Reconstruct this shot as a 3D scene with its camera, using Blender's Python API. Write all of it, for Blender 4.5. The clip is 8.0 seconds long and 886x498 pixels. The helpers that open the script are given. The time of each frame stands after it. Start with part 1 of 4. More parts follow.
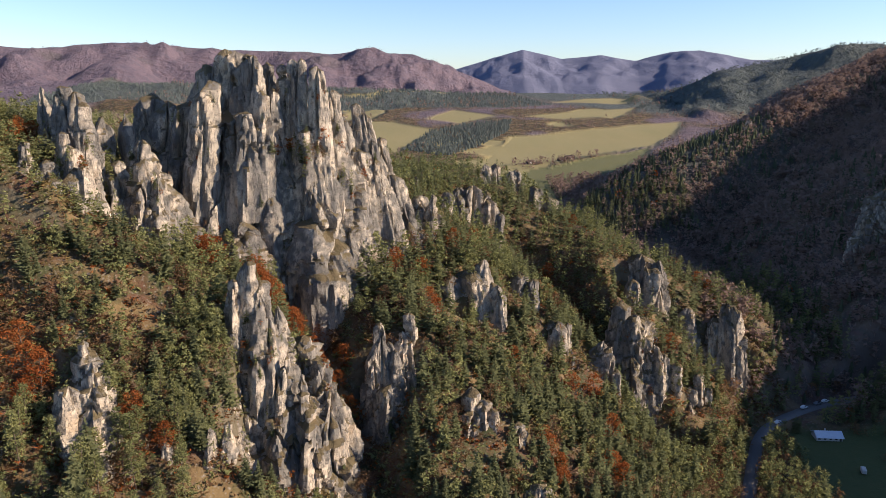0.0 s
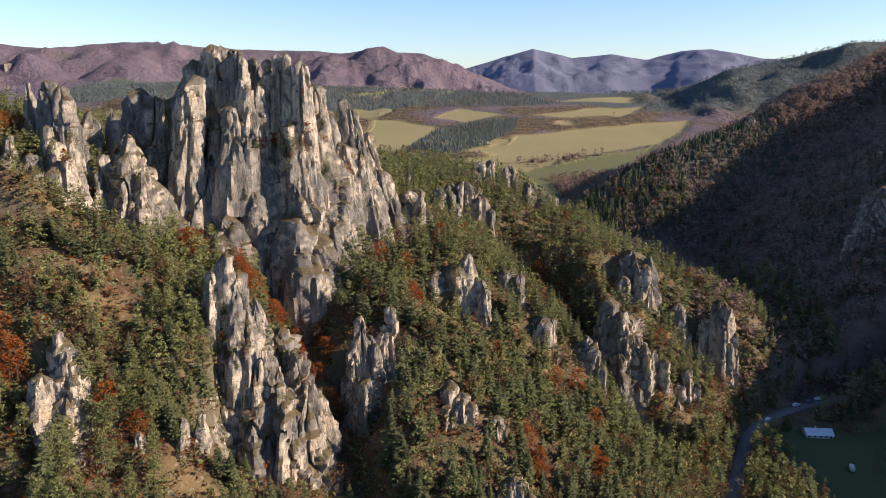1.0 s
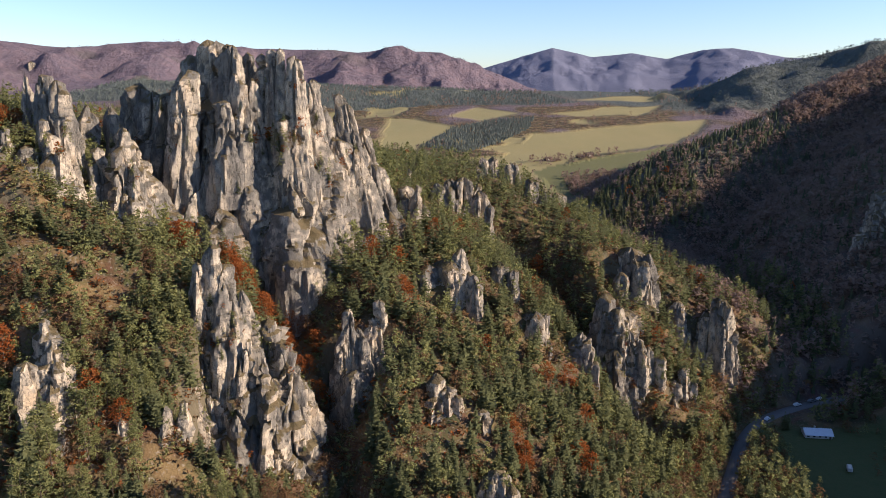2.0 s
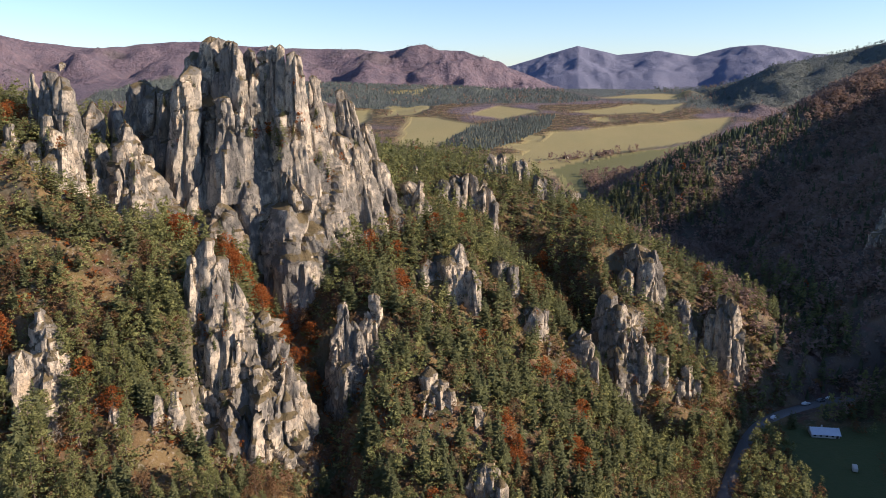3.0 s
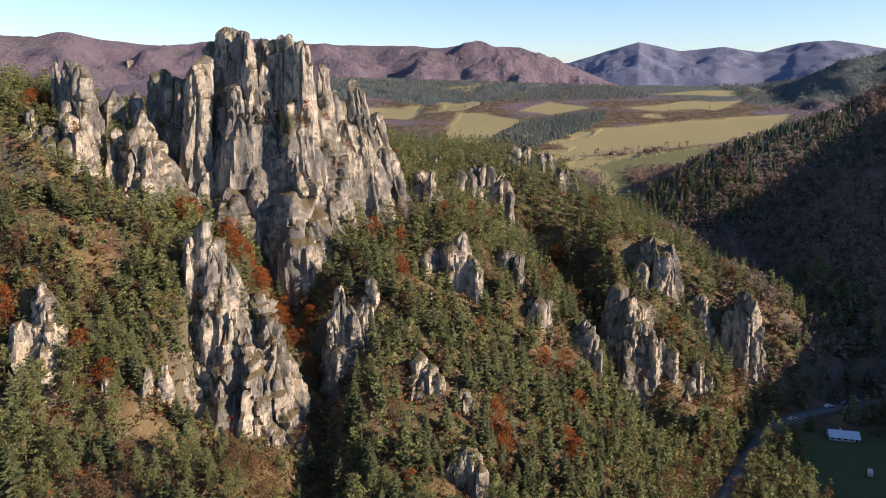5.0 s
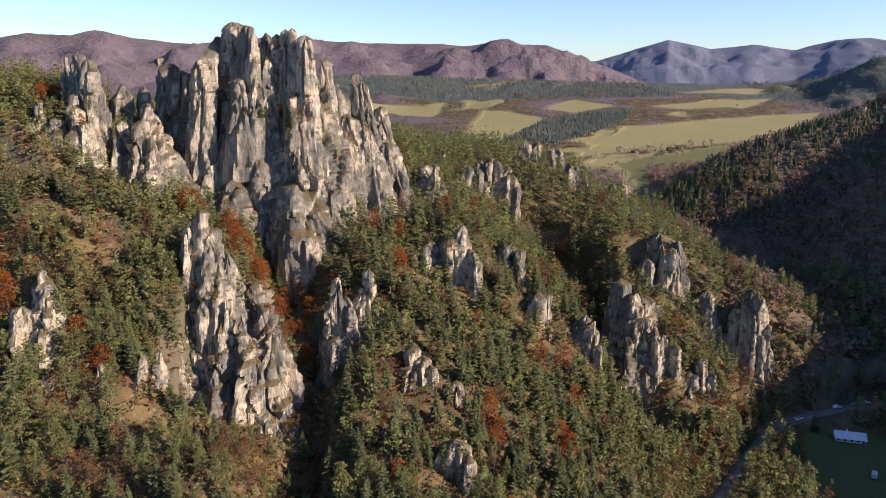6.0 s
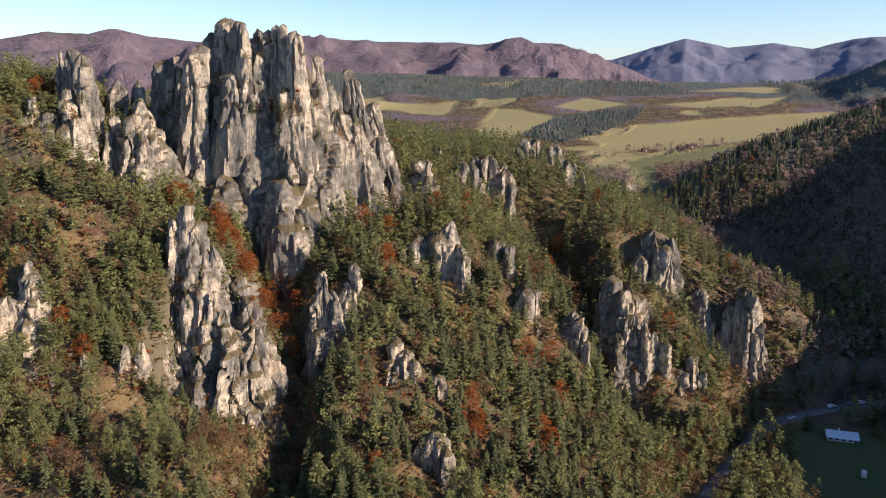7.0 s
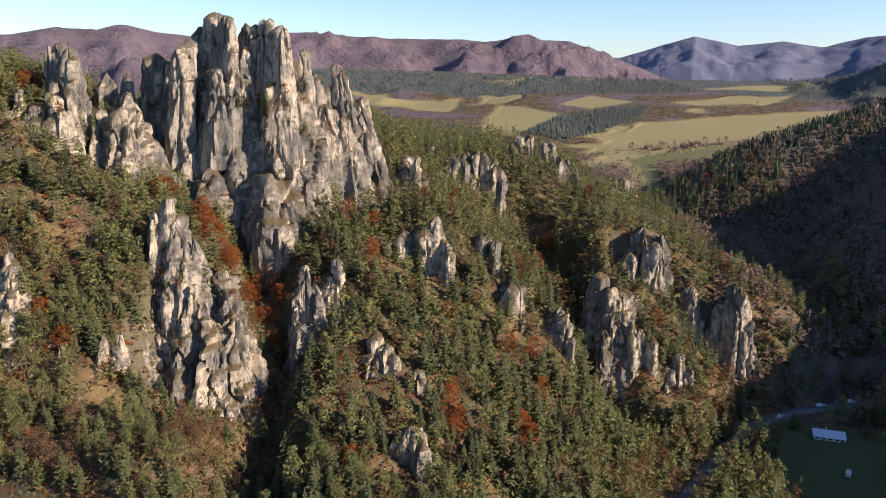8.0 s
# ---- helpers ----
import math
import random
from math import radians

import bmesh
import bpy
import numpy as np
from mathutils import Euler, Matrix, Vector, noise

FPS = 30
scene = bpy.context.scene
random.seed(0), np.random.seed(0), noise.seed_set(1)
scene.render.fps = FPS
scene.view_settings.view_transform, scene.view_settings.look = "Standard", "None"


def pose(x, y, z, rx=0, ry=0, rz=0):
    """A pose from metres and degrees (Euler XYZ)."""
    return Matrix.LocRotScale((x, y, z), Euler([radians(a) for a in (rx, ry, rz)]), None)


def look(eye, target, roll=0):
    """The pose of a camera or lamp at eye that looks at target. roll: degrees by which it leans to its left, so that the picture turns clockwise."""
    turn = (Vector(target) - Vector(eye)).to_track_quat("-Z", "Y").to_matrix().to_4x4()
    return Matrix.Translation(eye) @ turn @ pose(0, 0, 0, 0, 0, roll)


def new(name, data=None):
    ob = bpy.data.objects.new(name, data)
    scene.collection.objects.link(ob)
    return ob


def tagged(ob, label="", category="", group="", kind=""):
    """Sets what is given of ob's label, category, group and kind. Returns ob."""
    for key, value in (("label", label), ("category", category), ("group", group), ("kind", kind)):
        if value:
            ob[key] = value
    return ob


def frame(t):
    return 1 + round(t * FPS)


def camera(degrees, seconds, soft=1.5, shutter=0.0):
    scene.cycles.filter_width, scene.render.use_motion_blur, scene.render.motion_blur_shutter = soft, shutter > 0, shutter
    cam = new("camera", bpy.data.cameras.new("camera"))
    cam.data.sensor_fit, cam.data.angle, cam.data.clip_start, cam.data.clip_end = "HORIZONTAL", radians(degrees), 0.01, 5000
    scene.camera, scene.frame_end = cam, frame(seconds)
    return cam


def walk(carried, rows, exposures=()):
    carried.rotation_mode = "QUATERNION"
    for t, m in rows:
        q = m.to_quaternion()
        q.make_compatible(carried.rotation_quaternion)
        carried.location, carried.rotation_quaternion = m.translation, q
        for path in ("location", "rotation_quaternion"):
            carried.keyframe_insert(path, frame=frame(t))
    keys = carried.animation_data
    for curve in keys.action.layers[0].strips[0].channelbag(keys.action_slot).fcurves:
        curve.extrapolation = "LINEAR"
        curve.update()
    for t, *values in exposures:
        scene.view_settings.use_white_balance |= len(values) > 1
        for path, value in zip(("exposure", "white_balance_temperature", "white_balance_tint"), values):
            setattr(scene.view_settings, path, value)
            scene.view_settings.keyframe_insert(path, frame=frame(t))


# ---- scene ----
cam = camera(63.1, 8.0, soft=0.55)
METRES, EYE, TILT, LEAN, TURN = 84.0, 154.0, -13.0, 0.0, 0.0
ROWS = [
    (0.0, 0.0, 0.0, 0.0, 0.0, 0.0, -0.0),
    (0.5, 0.061, -0.0034, -0.0123, 0.54, -0.02, 0.03),
    (1.0, 0.1234, -0.0065, -0.0237, 0.94, -0.03, -0.17),
    (1.5, 0.1851, -0.0089, -0.0349, 1.61, -0.04, -0.4),
    (3.0, 0.3724, -0.0128, -0.0642, 4.56, -0.17, -0.76),
    (3.5, 0.4345, -0.0119, -0.0753, 5.57, -0.2, -0.97),
    (4.0, 0.4981, -0.01, -0.0851, 6.68, -0.27, -1.28),
    (4.5, 0.5613, -0.0066, -0.0946, 7.95, -0.36, -1.54),
    (6.0, 0.7535, 0.0067, -0.1195, 11.38, -0.66, -2.37),
    (6.5, 0.8174, 0.0144, -0.1273, 12.24, -0.74, -2.5),
    (7.0, 0.8792, 0.0229, -0.1321, 12.64, -0.8, -2.71),
    (7.5, 0.9362, 0.0323, -0.1353, 13.0, -0.94, -3.03),
    (8.0, 0.9846, 0.0477, -0.1368, 13.33, -1.04, -3.11),
]
walk(cam, [(t, pose(0, 0, EYE, TILT, LEAN, TURN) @ pose(METRES * x, METRES * y, METRES * z, 90 + pitch, roll, yaw)) for t, x, y, z, yaw, pitch, roll in ROWS],
     exposures=((0.0, 0.62, 6150, 18), (8.0, 0.62, 6150, 18)))

# ---- light ----
SUN_AZ, SUN_EL = 98.0, 25.5      # clockwise from the way ahead; degrees over the horizon
sun_way = Vector((math.sin(radians(SUN_AZ)) * math.cos(radians(SUN_EL)), math.cos(radians(SUN_AZ)) * math.cos(radians(SUN_EL)), math.sin(radians(SUN_EL))))
sun = new("sun", bpy.data.lights.new("sun", "SUN"))
sun.data.energy, sun.data.angle, sun.data.color = 5.8, radians(0.55), (1.0, 0.83, 0.61)
sun.matrix_world = look(sun_way * 900, (0, 0, 0))
world = bpy.data.worlds.new("sky")
scene.world = world
world.use_nodes = True
_bg = world.node_tree.nodes["Background"]
_sky = world.node_tree.nodes.new("ShaderNodeTexSky")
_sky.sky_type, _sky.sun_disc = "NISHITA", False
_sky.sun_elevation, _sky.sun_rotation = radians(SUN_EL), radians(SUN_AZ)
_sky.altitude, _sky.air_density, _sky.dust_density, _sky.ozone_density = 600, 1.0, 0.35, 4.0
world.node_tree.links.new(_sky.outputs[0], _bg.inputs[0])
_bg.inputs[1].default_value = 0.115


# ---- noise on arrays ----
def _hash(i, j, k, seed):
    h = (i * 374761393 + j * 668265263 + k * 2147483647 + seed * 974634777) & 0xFFFFFFFF
    h = ((h ^ (h >> 13)) * 1274126177) & 0xFFFFFFFF
    h = ((h ^ (h >> 16)) * 2246822519) & 0xFFFFFFFF
    return ((h ^ (h >> 15)) & 0xFFFFFF) / float(0xFFFFFF)


def vnoise(x, y, z, seed=0):
    """Smooth value noise from -1 to 1."""
    x, y, z = np.broadcast_arrays(np.asarray(x, float), np.asarray(y, float), np.asarray(z, float))
    i, j, k = np.floor(x).astype(np.int64), np.floor(y).astype(np.int64), np.floor(z).astype(np.int64)
    u, v, w = x - i, y - j, z - k
    u, v, w = u * u * (3 - 2 * u), v * v * (3 - 2 * v), w * w * (3 - 2 * w)
    r = 0.0
    for a in (0, 1):
        for b in (0, 1):
            for c in (0, 1):
                r = r + _hash(i + a, j + b, k + c, seed) * (u if a else 1 - u) * (v if b else 1 - v) * (w if c else 1 - w)
    return r * 2 - 1


def fbm(x, y, z, seed=0, octaves=4, gain=0.5):
    r, amp = 0.0, 1.0
    for o in range(octaves):
        r = r + amp * vnoise(np.asarray(x) * 2 ** o, np.asarray(y) * 2 ** o, np.asarray(z) * 2 ** o, seed + o * 17)
        amp *= gain
    return r


def cells(x, y, z, seed=0):
    """Broken blocks: a value from 0 to 1 that is the same all over each block."""
    i, j, k = np.floor(x).astype(np.int64), np.floor(y).astype(np.int64), np.floor(z).astype(np.int64)
    best, value = np.full(x.shape, 9.0), np.zeros(x.shape)
    for a in (-1, 0, 1):
        for b in (-1, 0, 1):
            for c in (-1, 0, 1):
                u, v, w = i + a, j + b, k + c
                d = (u + _hash(u, v, w, seed) - x) ** 2 + (v + _hash(u, v, w, seed + 1) - y) ** 2 + (w + _hash(u, v, w, seed + 2) - z) ** 2
                value = np.where(d < best, _hash(u, v, w, seed + 3), value)
                best = np.minimum(best, d)
    return value


def step01(a, b, x):
    t = np.clip((np.asarray(x, float) - a) / (b - a), 0, 1)
    return t * t * (3 - 2 * t)


# ---- rock formations: x, y, height of foot, height of top, half width ----
CRAGS, FEET, TOPS = [], [], []


def outcrop(name, label, rows, batter=0.0, ledges=0.35):
    """Batter: how much the faces lean back from a broad foot. Ledges: how far the beds step back one above another."""
    CRAGS.append((name, label, rows, batter, ledges))
    FEET.extend((x, y, zb, r) for x, y, zb, zt, r in rows)
    TOPS.extend((x, y, zt, r) for x, y, zb, zt, r in rows)


outcrop("rock_massif", "towering pale limestone massif of clustered pillars above the forest", (
    (-110.2, 272.0, 100.3, 150.2, 6.6), (-103.4, 270.0, 96.3, 147.6, 5.8), (-90.2, 274.0, 95.5, 160.9, 7.0), (-95.0, 268.0, 94.6, 147.2, 5.5),
    (-81.9, 272.0, 122.1, 166.4, 5.8), (-76.7, 270.0, 122.3, 166.0, 4.4), (-71.2, 266.0, 116.5, 164.0, 4.4), (-67.6, 262.0, 123.2, 163.5, 2.4),
    (-82.4, 256.0, 117.9, 154.8, 3.8), (-79.7, 263.0, 121.0, 145.4, 5.4), (-65.2, 272.0, 130.5, 161.3, 2.9), (-61.7, 264.0, 129.2, 152.3, 2.8),
    (-58.8, 268.0, 128.8, 160.8, 2.6), (-54.6, 267.0, 131.0, 162.5, 2.4),
), 0.25, 0.1)
outcrop("rock_massif", "towering pale limestone massif of clustered pillars above the forest", (
    (-51.0, 265.0, 129.1, 162.5, 2.5), (-45.1, 262.0, 125.3, 160.0, 3.1), (-41.4, 272.0, 122.1, 151.6, 2.8), (-38.1, 276.0, 115.1, 141.8, 3.1),
    (-34.7, 290.0, 110.8, 146.0, 3.9), (-31.3, 288.0, 115.6, 142.4, 2.5), (-69.8, 256.0, 121.9, 143.7, 4.2), (-64.7, 258.0, 125.7, 151.3, 2.7),
    (-74.3, 256.0, 117.9, 135.9, 4.6), (-48.0, 260.0, 115.2, 139.2, 5.0), (-63.5, 292.0, 119.7, 149.9, 10.4), (-54.3, 294.0, 105.5, 138.8, 12.3),
), 0.3, 0.12)
outcrop("rock_massif", "towering pale limestone massif of clustered pillars above the forest", (
    (-61.4, 260.0, 96.3, 133.2, 8.6), (-52.9, 257.0, 86.3, 130.2, 8.1), (-50.5, 251.0, 84.5, 121.0, 11.2), (-66.7, 254.0, 86.7, 120.6, 9.4),
    (-70.5, 243.0, 90.4, 106.5, 6.1), (-78.8, 252.0, 89.8, 115.4, 7.2), (-39.0, 258.0, 87.8, 118.6, 8.4), (-35.1, 256.0, 89.4, 103.5, 4.2),
    (-95.3, 266.0, 92.8, 135.1, 10.0), (-87.9, 262.0, 91.6, 133.4, 8.5),
), 0.8, 0.1)
outcrop("rock_massif", "towering pale limestone massif of clustered pillars above the forest", (
    (-31.4, 275.0, 88.5, 122.8, 6.2), (-26.1, 274.0, 88.7, 125.0, 4.4), (-21.9, 282.0, 89.1, 118.7, 5.5), (-17.1, 285.0, 92.0, 109.3, 3.2),
    (-26.3, 292.0, 91.6, 132.2, 5.2), (-42.8, 264.0, 101.9, 135.3, 5.6), (-35.5, 270.0, 94.1, 130.3, 5.7),
), 0.6, 0.15)
outcrop("rock_outcrop", "craggy pale limestone pillars among pines on the slope", (
    (-126.0, 222.0, 110.2, 127.9, 8.6), (-124.3, 237.0, 134.2, 153.0, 2.8), (-119.8, 236.0, 132.4, 150.9, 3.8), (-117.1, 236.0, 133.6, 147.7, 2.3),
    (-116.1, 222.0, 115.6, 135.2, 2.8), (-110.9, 220.0, 114.2, 129.9, 2.4), (-111.7, 228.0, 121.8, 138.7, 1.8), (-123.6, 212.0, 110.4, 126.6, 3.1),
    (-120.0, 210.0, 109.1, 122.7, 2.7), (-125.4, 205.0, 115.2, 128.3, 2.3), (-117.7, 214.0, 115.2, 125.5, 2.3), (-121.9, 220.0, 123.0, 130.7, 2.8),
    (-106.9, 212.0, 110.4, 115.6, 1.9), (-109.9, 228.0, 116.4, 122.7, 1.2), (-134.0, 244.0, 144.2, 152.9, 1.5),
), 0.5)
outcrop("rock_outcrop", "broken pale limestone ledges between pines", (
    (-124.8, 209.0, 112.8, 129.5, 3.3), (-117.5, 208.0, 109.9, 120.5, 3.2), (-114.3, 219.0, 113.5, 128.3, 3.5), (-108.6, 222.0, 108.0, 120.0, 3.0),
    (-121.7, 228.0, 121.8, 138.7, 3.3), (-128.9, 220.0, 123.0, 136.7, 3.2),
), 0.9, 0.7)
outcrop("rock_outcrop", "broad pale limestone face with a rounded top", (
    (-103.0, 238.0, 97.9, 135.0, 7.6), (-107.0, 232.0, 99.1, 128.8, 4.8), (-98.1, 232.0, 97.3, 129.4, 6.6), (-93.6, 231.0, 96.3, 124.0, 5.0),
    (-106.4, 228.0, 103.8, 120.9, 2.8), (-123.0, 262.0, 136.4, 142.4, 2.3), (-116.1, 265.0, 137.2, 143.3, 1.6),
), 1.2)
outcrop("rock_outcrop", "pale leaning limestone pinnacle with a smooth bright face", (
    (-56.2, 198.0, 74.0, 103.8, 3.1), (-53.0, 197.0, 72.0, 98.2, 4.6), (-60.0, 196.5, 80.4, 99.4, 2.0), (-48.6, 198.5, 72.0, 90.6, 3.6),
    (-61.0, 195.0, 76.7, 86.8, 2.2), (-50.5, 194.0, 72.0, 88.0, 4.0),
), 0.8)
outcrop("rock_outcrop", "stepped row of pale limestone pillars above a gully", (
    (-42.1, 197.0, 25.8, 79.8, 8.8), (-37.3, 192.5, 28.4, 74.4, 6.0), (-51.7, 193.0, 30.8, 73.6, 9.6), (-44.7, 191.0, 52.2, 78.0, 2.6),
    (-55.6, 189.0, 48.1, 73.4, 3.6), (-47.2, 188.5, 48.3, 72.6, 3.4), (-33.1, 190.0, 31.0, 66.6, 5.4), (-40.4, 190.0, 50.0, 73.0, 2.6),
), 0.95, 0.85)
outcrop("rock_outcrop", "massive pale limestone slab with grassy ledges", (
    (-30.2, 190.0, 32.2, 56.4, 4.4), (-38.6, 187.5, 31.6, 65.0, 6.2), (-55.8, 185.0, 40.2, 61.9, 5.0), (-48.5, 184.5, 34.9, 61.2, 6.2),
    (-43.1, 184.0, 34.2, 56.2, 5.6), (-60.0, 183.5, 46.0, 68.0, 4.2), (-59.0, 190.0, 55.0, 77.0, 4.2), (-32.5, 187.0, 33.5, 52.1, 5.0), (-53.4, 182.0, 40.4, 53.8, 5.3), (-36.8, 184.5, 33.0, 58.0, 4.4),
), 0.9, 0.9)
outcrop("rock_outcrop", "grey limestone steps beside the pinnacle", (
    (-69.1, 196.0, 56.7, 78.5, 3.6), (-72.1, 192.0, 55.2, 74.4, 2.7), (-65.5, 197.0, 56.2, 75.0, 2.7), (-74.6, 187.0, 58.6, 70.6, 1.9),
    (-65.4, 190.0, 53.5, 69.3, 2.5),
))
outcrop("rock_outcrop", "pale broken limestone blocks on a dry grassy slope", (
    (-90.7, 169.0, 51.8, 86.2, 5.9), (-90.4, 168.0, 73.0, 91.1, 3.4), (-86.9, 164.0, 68.8, 86.8, 3.0), (-90.5, 160.0, 70.9, 82.6, 2.6),
    (-86.2, 160.0, 70.9, 81.2, 3.6), (-84.4, 162.0, 69.9, 81.8, 2.2), (-89.6, 157.0, 59.0, 73.9, 3.3), (-84.1, 192.0, 87.1, 91.7, 4.0),
    (-94.6, 188.0, 86.8, 94.2, 3.2), (-88.7, 190.0, 87.0, 91.9, 2.6), (-78.3, 160.0, 52.6, 66.4, 3.7), (-74.9, 162.0, 52.9, 66.8, 3.3),
    (-69.4, 162.0, 56.0, 66.8, 1.5), (-60.0, 168.0, 60.4, 68.3, 1.8), (-55.6, 170.0, 60.9, 68.9, 2.0),
), 0.6, 0.7)
outcrop("rock_outcrop", "fluted grey limestone wall beside a dark gully", (
    (-17.6, 226.0, 34.5, 71.3, 6.7), (-11.2, 228.0, 60.5, 78.9, 1.9), (-13.5, 227.0, 62.9, 72.9, 2.1), (-20.5, 222.0, 53.0, 77.6, 2.1),
    (-18.2, 222.0, 51.0, 70.8, 2.3), (-15.9, 220.0, 47.9, 68.7, 2.1), (-22.5, 218.0, 36.7, 70.4, 3.7), (-16.6, 210.0, 39.0, 60.3, 4.5),
    (-20.9, 214.0, 38.8, 58.6, 4.1), (5.2, 245.0, 56.8, 70.7, 1.5),
), 0.4)
outcrop("rock_outcrop", "small grey limestone blocks among pines", (
    (9.0, 210.0, 44.9, 60.3, 2.6), (12.5, 208.0, 44.0, 57.1, 2.5), (15.1, 207.0, 46.5, 54.1, 2.3), (8.9, 205.0, 41.7, 54.2, 3.2),
    (23.7, 208.0, 38.1, 49.4, 1.9), (27.4, 222.0, 40.8, 50.6, 3.2),
))
outcrop("rock_outcrop", "rounded grey limestone knob among treetops", (
    (27.6, 181.5, 28.5, 41.6, 4.2), (23.6, 183.0, 28.9, 39.4, 3.2), (31.4, 182.0, 27.6, 38.6, 3.0),
))
outcrop("rock_outcrop", "weathered grey limestone crag on the wooded spur", (
    (18.5, 261.0, 61.6, 80.1, 2.8), (20.6, 259.0, 57.6, 79.5, 2.5), (15.7, 263.0, 65.6, 88.7, 2.8), (10.1, 261.0, 61.6, 84.7, 5.6),
    (3.5, 259.0, 66.9, 82.9, 3.9),
))
outcrop("rock_outcrop", "thin pale limestone fins between pines", (
    (36.5, 278.0, 59.6, 76.6, 1.7), (30.5, 281.0, 66.0, 79.4, 3.4), (42.0, 268.0, 48.5, 62.9, 3.4), (45.1, 266.0, 49.3, 63.6, 2.8),
    (49.3, 267.0, 45.3, 62.1, 1.7), (50.7, 263.0, 40.9, 50.5, 1.1),
))
outcrop("rock_outcrop", "stepped pale limestone fin on the slope", (
    (63.9, 269.0, 37.2, 54.1, 2.5), (66.8, 268.0, 32.7, 52.1, 2.5), (61.6, 270.0, 36.7, 51.3, 3.1), (69.0, 266.0, 31.1, 43.3, 1.9),
))
outcrop("rock_outcrop", "tan limestone crag crowned with pines", (
    (97.7, 336.0, 40.1, 68.6, 9.9), (95.5, 330.0, 45.0, 73.5, 6.7), (100.7, 328.0, 42.7, 68.3, 3.8), (103.9, 332.0, 47.2, 71.0, 2.3),
    (89.7, 326.0, 40.5, 63.3, 3.3),
), 0.3)
outcrop("rock_outcrop", "grey rounded limestone bastion above the forest", (
    (85.3, 298.0, 16.6, 54.0, 9.0), (77.5, 296.0, 25.6, 61.1, 4.4), (79.3, 292.0, 19.3, 56.0, 4.7), (83.6, 290.0, 20.2, 56.6, 4.7),
    (87.2, 288.0, 18.5, 47.2, 5.3), (90.7, 287.0, 18.9, 45.0, 3.8), (94.9, 288.0, 26.4, 40.7, 2.5), (100.1, 288.0, 26.4, 36.9, 1.6),
    (81.1, 286.0, 19.4, 40.2, 5.6),
), 0.4)
outcrop("rock_outcrop", "tall grey limestone prow with sunlit ribs", (
    (136.2, 330.0, 1.1, 44.2, 9.2), (135.2, 324.0, 3.8, 51.8, 4.5), (138.5, 322.0, 4.8, 51.0, 4.5), (131.8, 324.0, 0.8, 44.1, 7.0),
    (142.6, 321.0, 8.2, 37.2, 2.8), (129.8, 327.0, 2.5, 32.2, 4.9), (136.5, 320.0, 2.7, 34.7, 6.9), (122.2, 330.0, 13.2, 36.9, 6.2),
    (117.8, 328.0, 34.7, 49.1, 3.4),
), 0.4)
outcrop("rock_outcrop", "slim limestone pillars below the prow", (
    (111.5, 290.0, 8.8, 31.2, 2.2), (106.9, 288.0, 9.8, 25.6, 2.7), (115.7, 290.0, 8.8, 24.7, 1.9),
))
outcrop("rock_outcrop", "dark grey limestone crag on the crest", (
    (14.8, 360.0, 80.0, 100.3, 9.8), (8.6, 352.0, 81.7, 103.8, 4.5), (15.0, 352.0, 81.7, 104.3, 5.1), (21.9, 356.0, 79.4, 100.9, 4.6),
    (1.7, 350.0, 85.5, 101.8, 3.9), (27.7, 345.0, 82.0, 92.1, 1.9),
))
outcrop("rock_outcrop", "small grey limestone fins on the crest", (
    (55.1, 404.0, 80.8, 95.4, 3.0), (51.0, 402.0, 86.1, 97.3, 2.5), (59.4, 404.0, 80.8, 92.2, 2.1), (42.6, 396.0, 82.3, 91.2, 2.1),
))
outcrop("rock_outcrop", "pale pointed limestone spike beside the massif", (
    (-4.6, 307.5, 86.0, 107.0, 3.0), (-9.8, 311.0, 86.9, 105.5, 4.6), (-2.6, 307.0, 84.0, 99.0, 2.6),
), 0.6)
outcrop("rock_outcrop", "tan limestone cliff at the end of the crest", (
    (91.0, 586.0, 34.0, 60.5, 4.6), (86.5, 582.0, 38.0, 62.5, 4.0), (95.5, 588.0, 32.0, 50.5, 3.2), (81.0, 578.0, 46.0, 63.0, 3.4),
))
outcrop("rock_outcrop", "low grey rocks at the foot of the wooded slope", (
    (181.4, 350.0, 8.9, 22.9, 3.1), (178.8, 352.0, 7.8, 17.7, 2.1), (170.5, 350.0, -7.2, -0.9, 1.8),
))
outcrop("rock_outcrop", "two small pale rocks among pines", (
    (-14.2, 372.0, 97.5, 106.5, 1.8), (-18.1, 374.0, 97.2, 105.6, 1.5),
))
outcrop("rock_outcrop", "pale jagged rocks rising from the pine wood", (
    (24.5, 420.0, 94.5, 107.6, 4.0), (30.7, 424.0, 95.9, 107.4, 2.7), (43.7, 425.0, 94.4, 104.2, 2.7), (40.6, 424.0, 94.5, 103.3, 2.0),
))
outcrop("rock_outcrop", "small grey cliff on the wooded knoll", (
    (293.9, 700.0, 96.3, 119.4, 4.2), (300.5, 702.0, 96.1, 116.1, 3.0), (289.3, 698.0, 96.5, 114.1, 3.0),
))
outcrop("rock_outcrop", "small pale cliff high on the distant beech ridge", (
    (-1216.0, 2006.0, 168.0, 206.0, 9.0), (-1206.0, 2012.0, 164.0, 196.0, 8.0), (-1192.0, 2016.0, 166.0, 188.0, 8.0),
))
